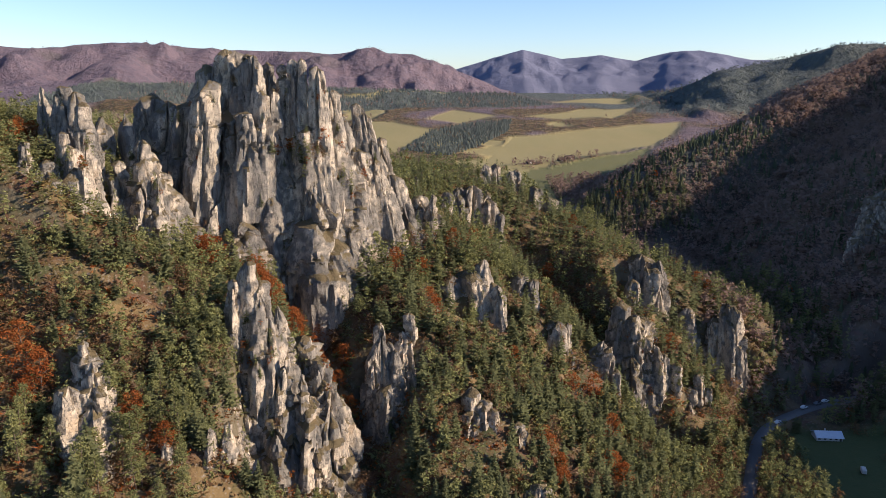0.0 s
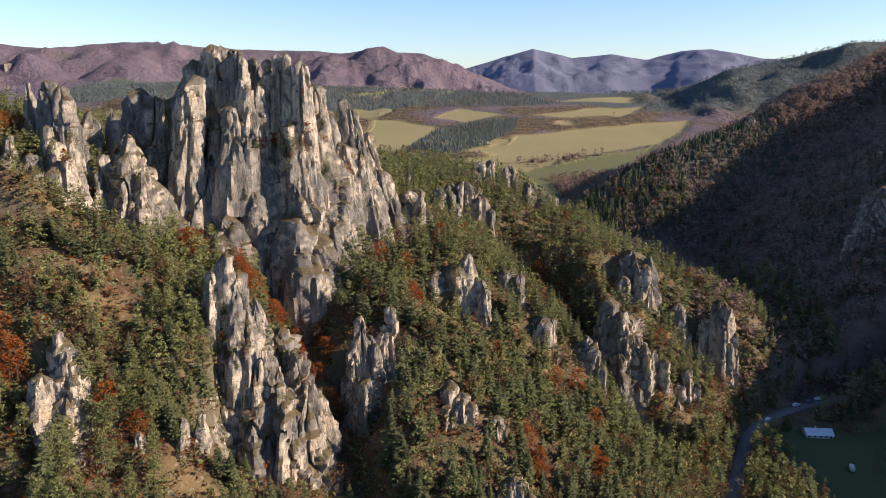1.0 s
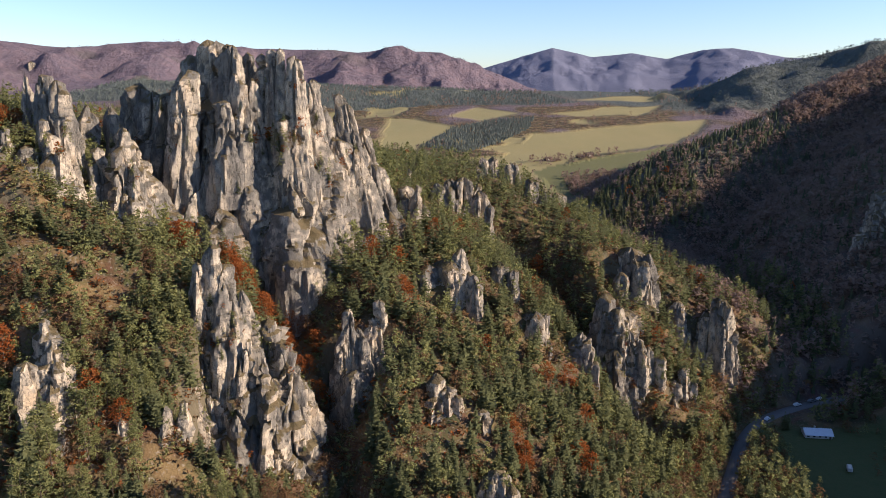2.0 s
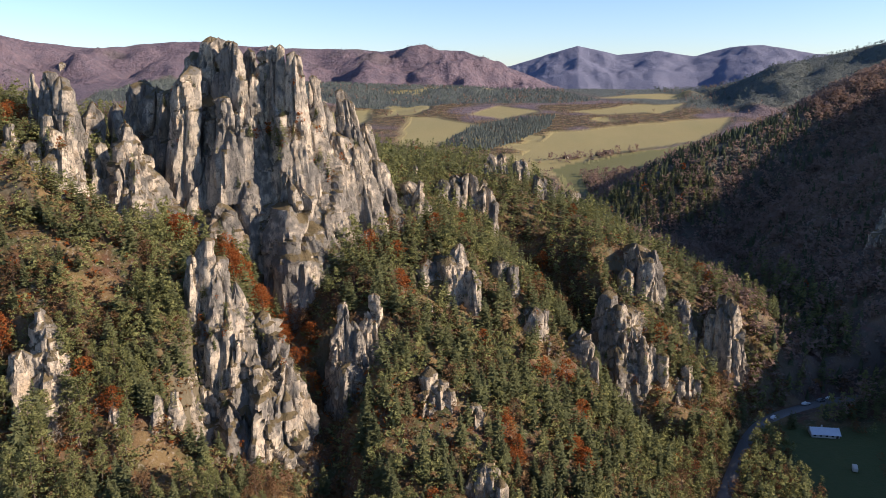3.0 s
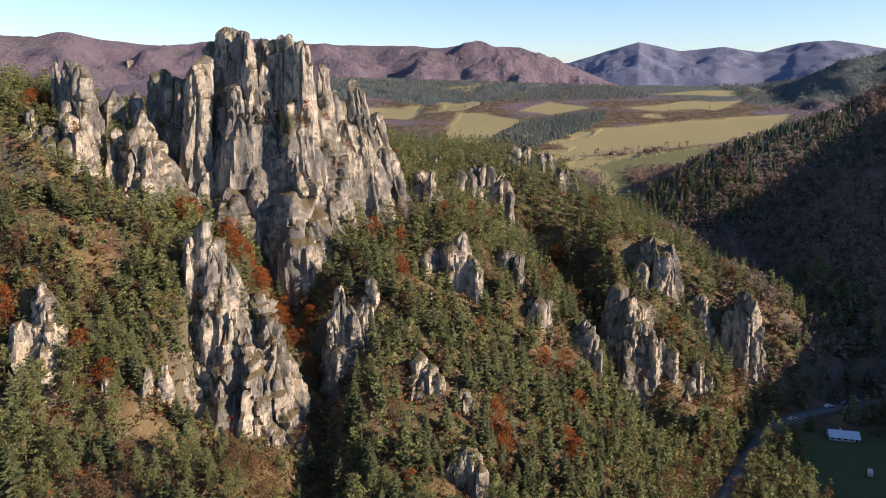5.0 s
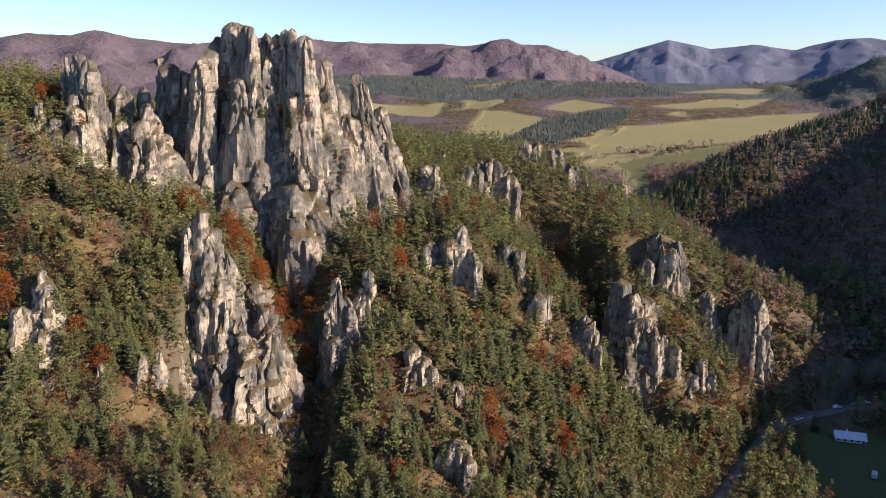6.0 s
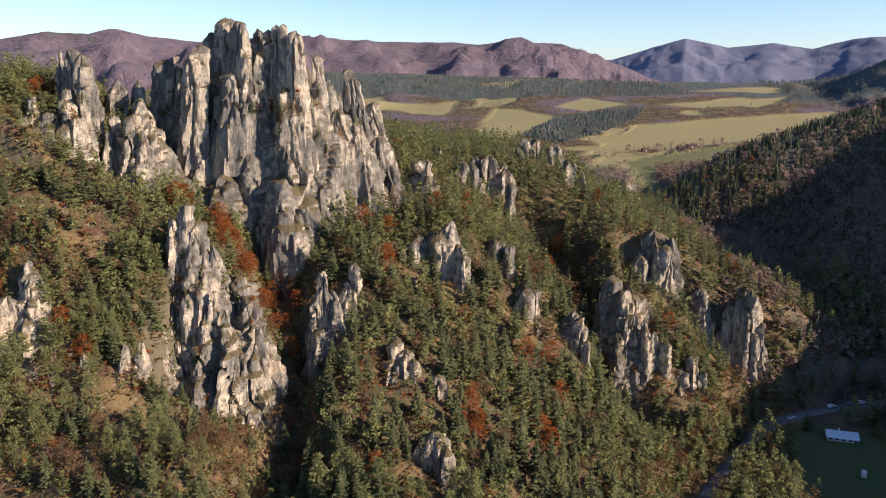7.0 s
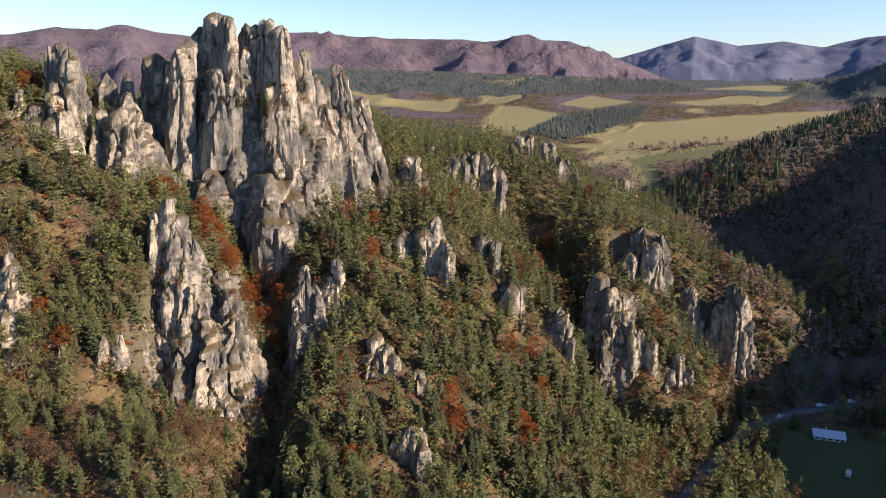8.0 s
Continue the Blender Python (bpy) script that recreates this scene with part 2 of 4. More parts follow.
outcrop("rock_outcrop", "shaded grey limestone cliff on the far hillside", (
    (246.0, 408.0, 18.0, 64.0, 8.5), (258.0, 418.0, 32.0, 76.0, 8.5), (271.0, 428.0, 46.0, 92.0, 9.0), (236.0, 401.0, 8.0, 50.0, 7.0), (226.0, 394.0, 0.0, 36.0, 6.0),
    (216.0, 388.0, -6.0, 25.0, 5.0), (251.0, 400.0, 12.0, 50.0, 6.5), (264.0, 408.0, 26.0, 64.0, 7.0), (199.0, 364.0, 2.0, 24.0, 4.2), (193.0, 362.0, -2.0, 20.0, 3.4),
), 0.7)


# ---- the lie of the land ----
SWELL_X = (-240.0, 62.0, 8)
SWELL_Y = (90.0, 62.0, 8)
SWELLS = (
    (20, -8, -3, -11, 0, -8, -5, 0),
    (44, 10, 33, -14, 22, -11, 3, 2),
    (49, 34, 48, 24, 19, -13, 7, 22),
    (33, 60, -5, 32, 32, -8, -24, -13),
    (54, 18, 26, 52, 1, 33, 20, 11),
    (43, 4, 35, 29, 22, 20, 4, -13),
    (38, 30, 21, 27, 26, 41, -1, -14),
    (14, 17, 14, 34, 7, 7, 19, 12),
)
GULLY = ((-47, 243), (-41, 232), (-33, 219), (-25, 203), (-16, 178), (-10, 150))
HOLLOW = ((40, 345), (66, 318), (74, 292), (92, 268))
# small rises and dips: x, y, rise, reach
KNOBS = ((94, 428, -30, 24), (122, 432, -22, 26), (62, 352, -8, 14), (42, 320, -9, 15), (49, 297, -8, 13), (10, 250, -5, 12), (36, 248, -6, 14), (-92, 232, -8, 9),
         (-64, 190, 9, 8), (-96, 184, 8, 9), (-80, 192, 5, 9), (-22, 154, 9, 11), (-38, 170, -6, 8), (80, 332, 8, 9), (-38, 412, -8, 24), (84, 466, -10, 17))
ROAD = ((92, -200), (90, 60), (94, 190), (107, 225), (116, 246), (126, 266), (137, 288), (147, 302), (160, 313), (175, 322), (192, 330), (235, 343), (290, 350))
# crest lines: x, y, z
EAST_RIDGE = ((330, -400, 165), (470, -120, 160), (508, 120, 160), (515, 290, 182), (515, 400, 203), (514, 500, 200), (512, 580, 190), (512, 620, 193), (510, 662, 190), (505, 705, 182), (500, 745, 182), (500, 800, 186), (600, 1000, 190))
BACK_CREST = ((-320, 610, 125), (-150, 595, 108), (-60, 582, 91), (0, 572, 81), (40, 566, 70), (72, 556, 58), (92, 588, 40))
KNOLL_SPUR = ((490, 800, 186), (390, 745, 152), (292, 705, 110), (215, 672, 88), (120, 610, 42))
NORTH_WEST = ((-2600, 1300, 260), (-1692, 1847, 253), (-1592, 1938, 274), (-1534, 1987, 264), (-1457, 2047, 289), (-1337, 2132, 265), (-1229, 2246, 250), (-1032, 2343, 278),
              (-880, 2404, 267), (-591, 2491, 258), (-353, 2536, 250), (-260, 2545, 260), (-100, 2556, 247), (17, 2560, 203), (60, 2560, 191), (200, 2600, 133))
FAR_NORTH = ((-900, 3900, 150), (67, 3851, 222), (408, 3833, 318), (606, 3808, 272), (805, 3774, 288), (966, 3737, 261), (1119, 3709, 300), (1254, 3640, 306), (1472, 3557, 260), (2200, 3400, 230))
MIDDLE_EAST = ((480, 2060, 84), (603, 1850, 146), (719, 1780, 192), (850, 1750, 222), (1010, 1700, 236), (1500, 1500, 250))
PINE_RISE = ((-900, 1880, 150), (-600, 1900, 146), (-280, 1950, 138), (0, 1950, 128), (110, 1900, 108))


def along(x, y, pts):
    """The distance to a line of points, and the line's height there where it has one."""
    best, height = np.full(np.shape(x), 1e9), np.zeros(np.shape(x))
    for a, b in zip(pts[:-1], pts[1:]):
        dx, dy = b[0] - a[0], b[1] - a[1]
        t = np.clip(((x - a[0]) * dx + (y - a[1]) * dy) / (dx * dx + dy * dy), 0, 1)
        d = np.hypot(x - a[0] - t * dx, y - a[1] - t * dy)
        if len(a) > 2:
            height = np.where(d < best, a[2] + t * (b[2] - a[2]), height)
        best = np.minimum(best, d)
    return best, height


def ridge(x, y, pts, slope, round_, rough, seed):
    d, z = along(x, y, pts)
    spurs = fbm(x / 130.0, y / 130.0, 0.5, seed, 4) * rough * np.clip(d / 120.0, 0.12, 1.0)
    return z - slope * (np.sqrt(d * d + round_ * round_) - round_) + spurs


def smax(a, b, k):
    h = np.clip(0.5 + 0.5 * (a - b) / k, 0, 1)
    return a * h + b * (1 - h) + k * h * (1 - h)


def land(x, y):
    x, y = np.asarray(x, float), np.asarray(y, float)
    near = np.zeros(np.shape(x))
    for j in range(SWELL_Y[2]):
        for i in range(SWELL_X[2]):
            cx, cy = SWELL_X[0] + SWELL_X[1] * (i + 0.5 * (j % 2)), SWELL_Y[0] + SWELL_Y[1] * j
            near += SWELLS[j][i] * np.exp(-((x - cx) ** 2 + (y - cy) ** 2) / (2 * (0.78 * 62.0) ** 2))
    near -= 22 * np.exp(-(along(x, y, GULLY)[0] / 11.0) ** 2)
    near += 15 * np.exp(-((x + 32) ** 2 / 900.0 + (y - 146) ** 2 / 300.0))
    near += 11 * np.exp(-((x - 163) ** 2 + (y - 360) ** 2) / (2 * 20.0 ** 2))
    near -= 24 * np.exp(-(along(x, y, HOLLOW)[0] / 13.0) ** 2)
    for cx, cy, rise, reach in KNOBS:
        near += rise * np.exp(-((x - cx) ** 2 + (y - cy) ** 2) / (2 * reach * reach))
    inside = step01(-330, -250, x) * step01(20, 70, y) * (1 - step01(570, 650, y))
    beside = step01(-53, -61, x) * step01(208, 200, y)
    upper = step01(-104, -112, x) * step01(196, 204, y) * step01(262, 250, y)
    shelf = step01(-84, -90, x) * step01(196, 204, y) * step01(252, 246, y)
    worn = near - 30 + 25 * beside + 18 * shelf + 9 * upper
    for cx, cy, foot, half in FEET:
        d = np.hypot(x - cx, y - cy)
        near = np.minimum(near, foot + 2.5 + np.maximum(d - 1.2 * half, 0) * 2.6 + np.maximum(y - cy, 0) * 12.0)
    near = np.maximum(near, worn)
    near = near * inside + (2.2 * fbm(x / 19.0, y / 19.0, 0.3, 5, 4) + 1.1 * fbm(x / 6.0, y / 6.0, 0.7, 6, 2)) * inside
    low = 0.085 * np.maximum(y - 480, 0) - 0.15 * np.maximum(y - 1950, 0) + 0.1 * np.maximum(y - 2900, 0) + 3.0 * fbm(x / 240.0, y / 240.0, 0.1, 9, 3) * step01(500, 900, y)
    z = smax(near, low, 6.0)
    z = smax(z, ridge(x, y, BACK_CREST, 0.42, 26, 8, 29), 8)
    z = smax(z, ridge(x, y, EAST_RIDGE, 0.62, 26, 14, 31), 10)
    z = smax(z, ridge(x, y, KNOLL_SPUR, 0.60, 22, 20, 37), 10)
    z = smax(z, ridge(x, y, NORTH_WEST, 0.36, 30, 46, 41), 12)
    z = smax(z, ridge(x, y, FAR_NORTH, 0.27, 20, 22, 43), 12)
    z = smax(z, ridge(x, y, MIDDLE_EAST, 0.34, 60, 34, 47), 12)
    z = smax(z, ridge(x, y, PINE_RISE, 0.14, 70, 14, 53), 10)
    d = along(x, y, ROAD)[0]
    z = z * step01(4, 16, d)
    d = np.hypot((x - 182) / 1.2, y - 258)
    return z * step01(26, 52, d)


FIELDS = (
    ((31, 962), (111, 1231), (228, 1301), (469, 1424), (413, 1281), (345, 1163), (159, 1009)),
    ((92, 925), (156, 993), (336, 1148), (210, 862), (114, 780)),
    ((-153, 1424), (-92, 1424), (1, 1281), (-41, 1191), (-71, 1088), (-130, 1090)),
    ((-38, 1449), (20, 1602), (110, 1491), (38, 1371)),
    ((-520, 1566), (-415, 1552), (-384, 1475), (-330, 1498), (-234, 1515), (-224, 1333), (-407, 1381)),
    ((167, 1482), (270, 1554), (440, 1654), (379, 1508), (240, 1440)),
    ((250, 1760), (420, 1850), (520, 1790), (400, 1700)),
)


PINE_WOOD = ((-900, 1560), (-330, 1560), (-215, 1530), (-40, 1640), (140, 1640), (260, 1720), (140, 1960), (-900, 2000))


def in_polygon(x, y, poly):
    odd = np.zeros(np.shape(x), bool)
    for (ax, ay), (bx, by) in zip(poly, poly[1:] + poly[:1]):
        cross = ((ay > y) != (by > y)) & (x < (bx - ax) * (y - ay) / (by - ay + 1e-9) + ax)
        odd ^= cross
    return odd


# ---- materials ----
class Nodes:
    """A short way to write node trees."""

    def __init__(self, name):
        self.mat = bpy.data.materials.new(name)
        self.mat.use_nodes = True
        self.tree = self.mat.node_tree
        self.bsdf = self.tree.nodes["Principled BSDF"]
        self.bsdf.inputs["Specular IOR Level"].default_value = 0.25

    def add(self, kind, **inputs):
        n = self.tree.nodes.new(kind)
        for k, v in inputs.items():
            self.put(n, k.replace("_", " "), v)
        return n

    def put(self, n, k, v):
        if isinstance(v, bpy.types.NodeSocket):
            self.tree.links.new(v, n.inputs[k])
        else:
            n.inputs[k].default_value = v

    def place(self, scale=(1, 1, 1)):
        g = self.add("ShaderNodeNewGeometry")
        m = self.add("ShaderNodeMapping", Vector=g.outputs["Position"], Scale=scale)
        return m.outputs[0]

    def noise(self, scale, detail=4.0, stretch=(1, 1, 1), rough=0.55):
        return self.add("ShaderNodeTexNoise", Vector=self.place(stretch), Scale=scale, Detail=detail, Roughness=rough).outputs["Fac"]

    def ramp(self, fac, lo, hi):
        m = self.add("ShaderNodeMapRange", Value=fac)
        m.inputs["From Min"].default_value, m.inputs["From Max"].default_value = lo, hi
        return m.outputs[0]

    def mix(self, fac, a, b):
        n = self.tree.nodes.new("ShaderNodeMix")
        n.data_type = "RGBA"
        for k, v in ((0, fac), (6, a), (7, b)):
            if isinstance(v, bpy.types.NodeSocket):
                self.tree.links.new(v, n.inputs[k])
            else:
                n.inputs[k].default_value = v if k == 0 else (*v, 1.0)
        return n.outputs[2]

    def math(self, op, a, b=0.5):
        n = self.tree.nodes.new("ShaderNodeMath")
        n.operation = op
        self.put(n, 0, a)
        self.put(n, 1, b)
        return n.outputs[0]

    def up(self):
        g = self.add("ShaderNodeNewGeometry")
        s = self.add("ShaderNodeSeparateXYZ", Vector=g.outputs["Normal"])
        return s.outputs[2]

    def done(self, colour, rough=0.9, bump=None, strength=0.5, distance=0.2):
        self.put(self.bsdf, "Base Color", colour if isinstance(colour, bpy.types.NodeSocket) else (*colour, 1.0))
        self.put(self.bsdf, "Roughness", rough)
        if bump is not None:
            b = self.add("ShaderNodeBump", Height=bump, Strength=strength, Distance=distance)
            self.tree.links.new(b.outputs[0], self.bsdf.inputs["Normal"])
        return self.mat


def rock_material():
    n = Nodes("limestone")
    streak = n.noise(0.42, 6, (1, 1, 0.22), 0.62)
    fine = n.noise(1.7, 6)
    c = n.mix(n.ramp(n.noise(0.22, 4), 0.38, 0.62), (0.54, 0.455, 0.345), (0.39, 0.338, 0.265))
    c = n.mix(n.math("MULTIPLY", n.ramp(n.noise(0.16, 3), 0.55, 0.7), 0.55), c, (0.36, 0.255, 0.15))
    # grey weathering in broad patches drawn downwards
    weather = n.math("ADD", n.math("MULTIPLY", n.noise(0.085, 5, (1, 1, 0.55), 0.6), 0.75), n.math("MULTIPLY", streak, 0.35))
    c = n.mix(n.math("MULTIPLY", n.ramp(weather, 0.507, 0.592), 0.9), c, n.mix(n.noise(0.6, 5), (0.14, 0.131, 0.117), (0.23, 0.213, 0.187)))
    patch = n.ramp(n.noise(0.12, 3), 0.38, 0.60)
    c = n.mix(n.math("MULTIPLY", n.ramp(streak, 0.53, 0.63), n.math("ADD", n.math("MULTIPLY", patch, 0.5), 0.15)), c, (0.085, 0.079, 0.07))
    c = n.mix(n.math("MULTIPLY", n.ramp(fine, 0.54, 0.66), n.math("ADD", n.math("MULTIPLY", patch, 0.35), 0.2)), c, (0.12, 0.11, 0.094))
    # thin open cracks, steep and level
    steep = n.math("ABSOLUTE", n.math("SUBTRACT", n.noise(0.55, 3, (1, 1, 0.16), 0.5), 0.5))
    level = n.math("ABSOLUTE", n.math("SUBTRACT", n.noise(0.42, 3, (0.45, 0.45, 1), 0.5), 0.5))
    cracks = n.math("MAXIMUM", n.ramp(steep, 0.016, 0.004), n.math("MULTIPLY", n.ramp(level, 0.010, 0.003), 0.7))
    c = n.mix(n.math("MULTIPLY", cracks, 0.55), c, (0.06, 0.055, 0.048))
    lichen = n.ramp(n.math("ADD", n.up(), n.math("MULTIPLY", n.noise(0.22, 5), 0.9)), 0.62, 0.88)
    c = n.mix(n.math("MULTIPLY", lichen, 0.8), c, (0.125, 0.116, 0.10))
    top = n.ramp(n.math("ADD", n.up(), n.math("MULTIPLY", n.noise(0.6, 4), 0.7)), 0.88, 1.05)
    grass = n.mix(n.noise(0.5, 4), (0.065, 0.06, 0.022), (0.165, 0.11, 0.05))
    c = n.mix(n.math("MULTIPLY", top, 0.85), c, grass)
    relief = n.math("ADD", n.math("MULTIPLY", streak, 1.2), n.math("ADD", fine, n.math("MULTIPLY", n.noise(5.0, 3), 0.35)))
    relief = n.math("SUBTRACT", relief, n.math("MULTIPLY", cracks, 0.8))
    return n.done(c, 0.92, relief, 0.9, 0.45)


def ground_material():
    n = Nodes("hill_ground")
    cover = n.add("ShaderNodeAttribute")
    cover.attribute_name = "cover"
    sep = n.add("ShaderNodeSeparateColor", Color=cover.outputs["Color"])
    litter = n.mix(n.ramp(n.noise(0.22, 5), 0.4, 0.6), (0.10, 0.053, 0.03), (0.052, 0.056, 0.022))
    litter = n.mix(n.ramp(n.noise(0.07, 4), 0.48, 0.6), litter, (0.16, 0.11, 0.05))
    litter = n.mix(n.ramp(n.noise(1.1, 5), 0.55, 0.75), litter, (0.22, 0.19, 0.15))
    steep = n.ramp(n.math("ADD", n.up(), n.math("MULTIPLY", n.noise(0.5, 4), 0.5)), 0.78, 0.60)
    litter = n.mix(steep, litter, n.mix(n.noise(0.9, 5, (1, 1, 0.3)), (0.155, 0.128, 0.086), (0.08, 0.07, 0.042)))
    grass = n.mix(n.noise(0.012, 4), (0.25, 0.21, 0.095), (0.19, 0.18, 0.075))
    grass = n.mix(n.math("MULTIPLY", n.noise(0.05, 3, (1, 0.2, 1)), 0.5), grass, (0.29, 0.235, 0.11))
    # beech and pines: wood tones tinted mauve and grey, painting in distance haze
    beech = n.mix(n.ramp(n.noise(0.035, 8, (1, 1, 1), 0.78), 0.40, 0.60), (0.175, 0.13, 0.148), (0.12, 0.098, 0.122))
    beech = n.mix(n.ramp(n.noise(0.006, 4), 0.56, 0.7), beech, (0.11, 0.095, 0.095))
    # the farthest land is coloured blue in place of haze in the air
    haze_blue = n.mix(n.noise(0.01, 5), (0.145, 0.15, 0.21), (0.11, 0.122, 0.18))
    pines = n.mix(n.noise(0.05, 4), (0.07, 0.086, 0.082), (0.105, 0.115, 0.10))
    c = n.mix(sep.outputs[0], litter, grass)
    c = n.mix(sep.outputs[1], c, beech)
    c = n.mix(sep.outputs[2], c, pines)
    c = n.mix(cover.outputs["Alpha"], c, haze_blue)
    # dark green for meadow grass, and for shade painted on one field strip
    lush_shaded = n.add("ShaderNodeAttribute")
    lush_shaded.attribute_name = "lush_shaded"
    c = n.mix(lush_shaded.outputs["Fac"], c, n.mix(n.noise(0.3, 4), (0.05, 0.075, 0.025), (0.085, 0.09, 0.035)))
    remote = n.add("ShaderNodeAttribute")
    remote.attribute_name = "remote"
    canopy = n.math("MULTIPLY", n.math("MULTIPLY", n.noise(0.07, 5, (1, 1, 1), 0.7), 16.0), remote.outputs["Fac"])
    return n.done(c, 0.95, n.math("ADD", canopy, n.math("MULTIPLY", n.noise(0.8, 5), 0.5)), 0.9, 1.0)


def leaf_material(name, dark, light, warm, through_=0.24):
    n = Nodes(name)
    info = n.add("ShaderNodeObjectInfo")
    geo = n.add("ShaderNodeNewGeometry")
    f = n.math("ADD", n.math("MULTIPLY", n.noise(0.16, 2), 0.9), n.math("MULTIPLY", info.outputs["Random"], 0.25))
    c = n.mix(n.ramp(f, 0.25, 0.85), dark, light)
    c = n.mix(n.math("MULTIPLY", geo.outputs["Random Per Island"], 0.34), c, warm)
    d = n.add("ShaderNodeBsdfDiffuse", Color=c)
    t = n.add("ShaderNodeBsdfTranslucent", Color=c)
    m = n.add("ShaderNodeMixShader", Fac=through_)
    n.tree.links.new(d.outputs[0], m.inputs[1])
    n.tree.links.new(t.outputs[0], m.inputs[2])
    n.tree.links.new(m.outputs[0], n.tree.nodes["Material Output"].inputs[0])
    return n.mat


def plain(name, a, b, scale=1.0, rough=0.7, metal=0.0, bump=0.2):
    n = Nodes(name)
    f = n.noise(scale, 5)
    n.bsdf.inputs["Metallic"].default_value = metal
    return n.done(n.mix(f, a, b), rough, f, bump, 0.05)


ROCK, GROUND = rock_material(), ground_material()
NEEDLE = leaf_material("spruce_needles", (0.046, 0.062, 0.034), (0.132, 0.144, 0.066), (0.200, 0.192, 0.092))
PINE = leaf_material("pine_needles", (0.076, 0.096, 0.042), (0.21, 0.215, 0.085), (0.285, 0.265, 0.11))
RUST = leaf_material("rust_leaves", (0.230, 0.061, 0.021), (0.328, 0.115, 0.037), (0.344, 0.156, 0.049), 0.4)
BROWN = leaf_material("brown_twigs", (0.115, 0.065, 0.040), (0.202, 0.119, 0.061), (0.216, 0.144, 0.068), 0.35)
BARK = plain("bark", (0.16, 0.115, 0.085), (0.085, 0.07, 0.06), 2.5, 0.95, 0, 0.6)
ASPHALT = plain("worn_pale_asphalt", (0.17, 0.165, 0.16), (0.12, 0.118, 0.115), 0.8, 0.85)
TIN = plain("pale_tin_roof", (0.62, 0.66, 0.72), (0.45, 0.50, 0.57), 0.9, 0.45, 0.0)
PLASTER = plain("weathered_plaster", (0.58, 0.56, 0.52), (0.42, 0.40, 0.37), 0.8, 0.9)
DARKWOOD = plain("dark_timber", (0.10, 0.07, 0.05), (0.05, 0.04, 0.035), 2.0, 0.85)
PAINT = plain("white_car_paint", (0.72, 0.73, 0.74), (0.66, 0.67, 0.68), 0.6, 0.3)
GREYPAINT = plain("grey_car_paint", (0.20, 0.21, 0.23), (0.16, 0.17, 0.18), 0.6, 0.3)
DARKGLASS = plain("car_glass", (0.02, 0.025, 0.03), (0.03, 0.035, 0.04), 0.6, 0.08)
RUBBER = plain("rubber", (0.02, 0.02, 0.02), (0.03, 0.03, 0.03), 4.0, 0.9)


# ---- mesh helpers ----
def mesh_from(name, verts, faces, material, smooth=True):
    """A mesh from an array of points and an array of faces with equal corners."""
    verts, faces = np.asarray(verts, np.float32), np.asarray(faces, np.int32)
    me = bpy.data.meshes.new(name)
    n = faces.shape[1]
    me.vertices.add(len(verts))
    me.vertices.foreach_set("co", verts.ravel())
    me.loops.add(faces.size)
    me.loops.foreach_set("vertex_index", faces.ravel())
    me.polygons.add(len(faces))
    me.polygons.foreach_set("loop_start", np.arange(0, faces.size, n, dtype=np.int32))
    me.polygons.foreach_set("use_smooth", np.full(len(faces), smooth))
    me.update(calc_edges=True)
    me.materials.append(material)
    return me


def part(name, data, parent, label=""):
    ob = new(name, data)
    ob.parent = parent
    if label:
        tagged(ob, label)
    return ob


def box_mesh(name, size, at, material, bevel=0.03):
    bm = bmesh.new()
    bmesh.ops.create_cube(bm, size=1, matrix=Matrix.Translation(at) @ Matrix.Diagonal((*size, 1)))
    if bevel:
        bmesh.ops.bevel(bm, geom=bm.edges[:], offset=bevel, segments=1, affect="EDGES")
    me = bpy.data.meshes.new(name)
    bm.to_mesh(me)
    bm.free()
    me.materials.append(material)
    return me


# ---- ground ----
def spaced(lo, hi, step, ends):
    """Even steps from lo to hi, then steps that grow outwards: ends are (limit, growth, cap) below and above."""
    c = list(np.arange(lo, hi + 0.1, step))
    for (limit, stages), sign in zip(ends, (-1, 1)):
        s, p = step, (lo if sign < 0 else hi)
        out = []
        while (limit - p) * sign > 0:
            cap = next(v for edge, v in stages if (edge - p) * sign > 0)
            s = min(s * 1.06, cap) if s < cap else cap
            p += sign * s
            out.append(p)
        c = out[::-1] + c if sign < 0 else c + out
    return np.array(c)


gx = spaced(-165, 190, 2.3, ((-4600, ((-400, 9), (-1700, 18), (-9999, 90))), (4600, ((600, 9), (1500, 18), (9999, 90)))))
gy = spaced(140, 440, 2.3, ((-900, ((-9999, 30),)), (4850, ((2350, 14), (3300, 60), (3900, 22), (9999, 70)))))
X, Y = np.meshgrid(gx, gy)
Z = land(X, Y)
nx, ny = len(gx), len(gy)
idx = np.arange(nx * ny).reshape(ny, nx)
quads = np.stack([idx[:-1, :-1], idx[:-1, 1:], idx[1:, 1:], idx[1:, :-1]], -1).reshape(-1, 4)
ground_mesh = mesh_from("ground", np.stack([X, Y, Z], -1).reshape(-1, 3), quads, GROUND)
jx, jy = X + 5 * vnoise(X / 40, Y / 40, 0, 3), Y + 6 * vnoise(X / 40, Y / 40, 0, 4)
field = np.zeros(X.shape)
for poly in FIELDS:
    soft_edge = sum(in_polygon(jx + ox, jy + oy, poly) * 1.0 for ox in (-6, 0, 6) for oy in (-7, 0, 7)) / 9
    field = np.maximum(field, soft_edge)
rough_land = fbm(X / 170, Y / 170, 0.7, 77, 3)
far = step01(560, 700, Y)
field = np.maximum(field, far * (1 - step01(1900, 2050, Y)) * step01(0.45, 0.6, rough_land) * (land(X, Y) < 0.085 * (Y - 480) + 12))
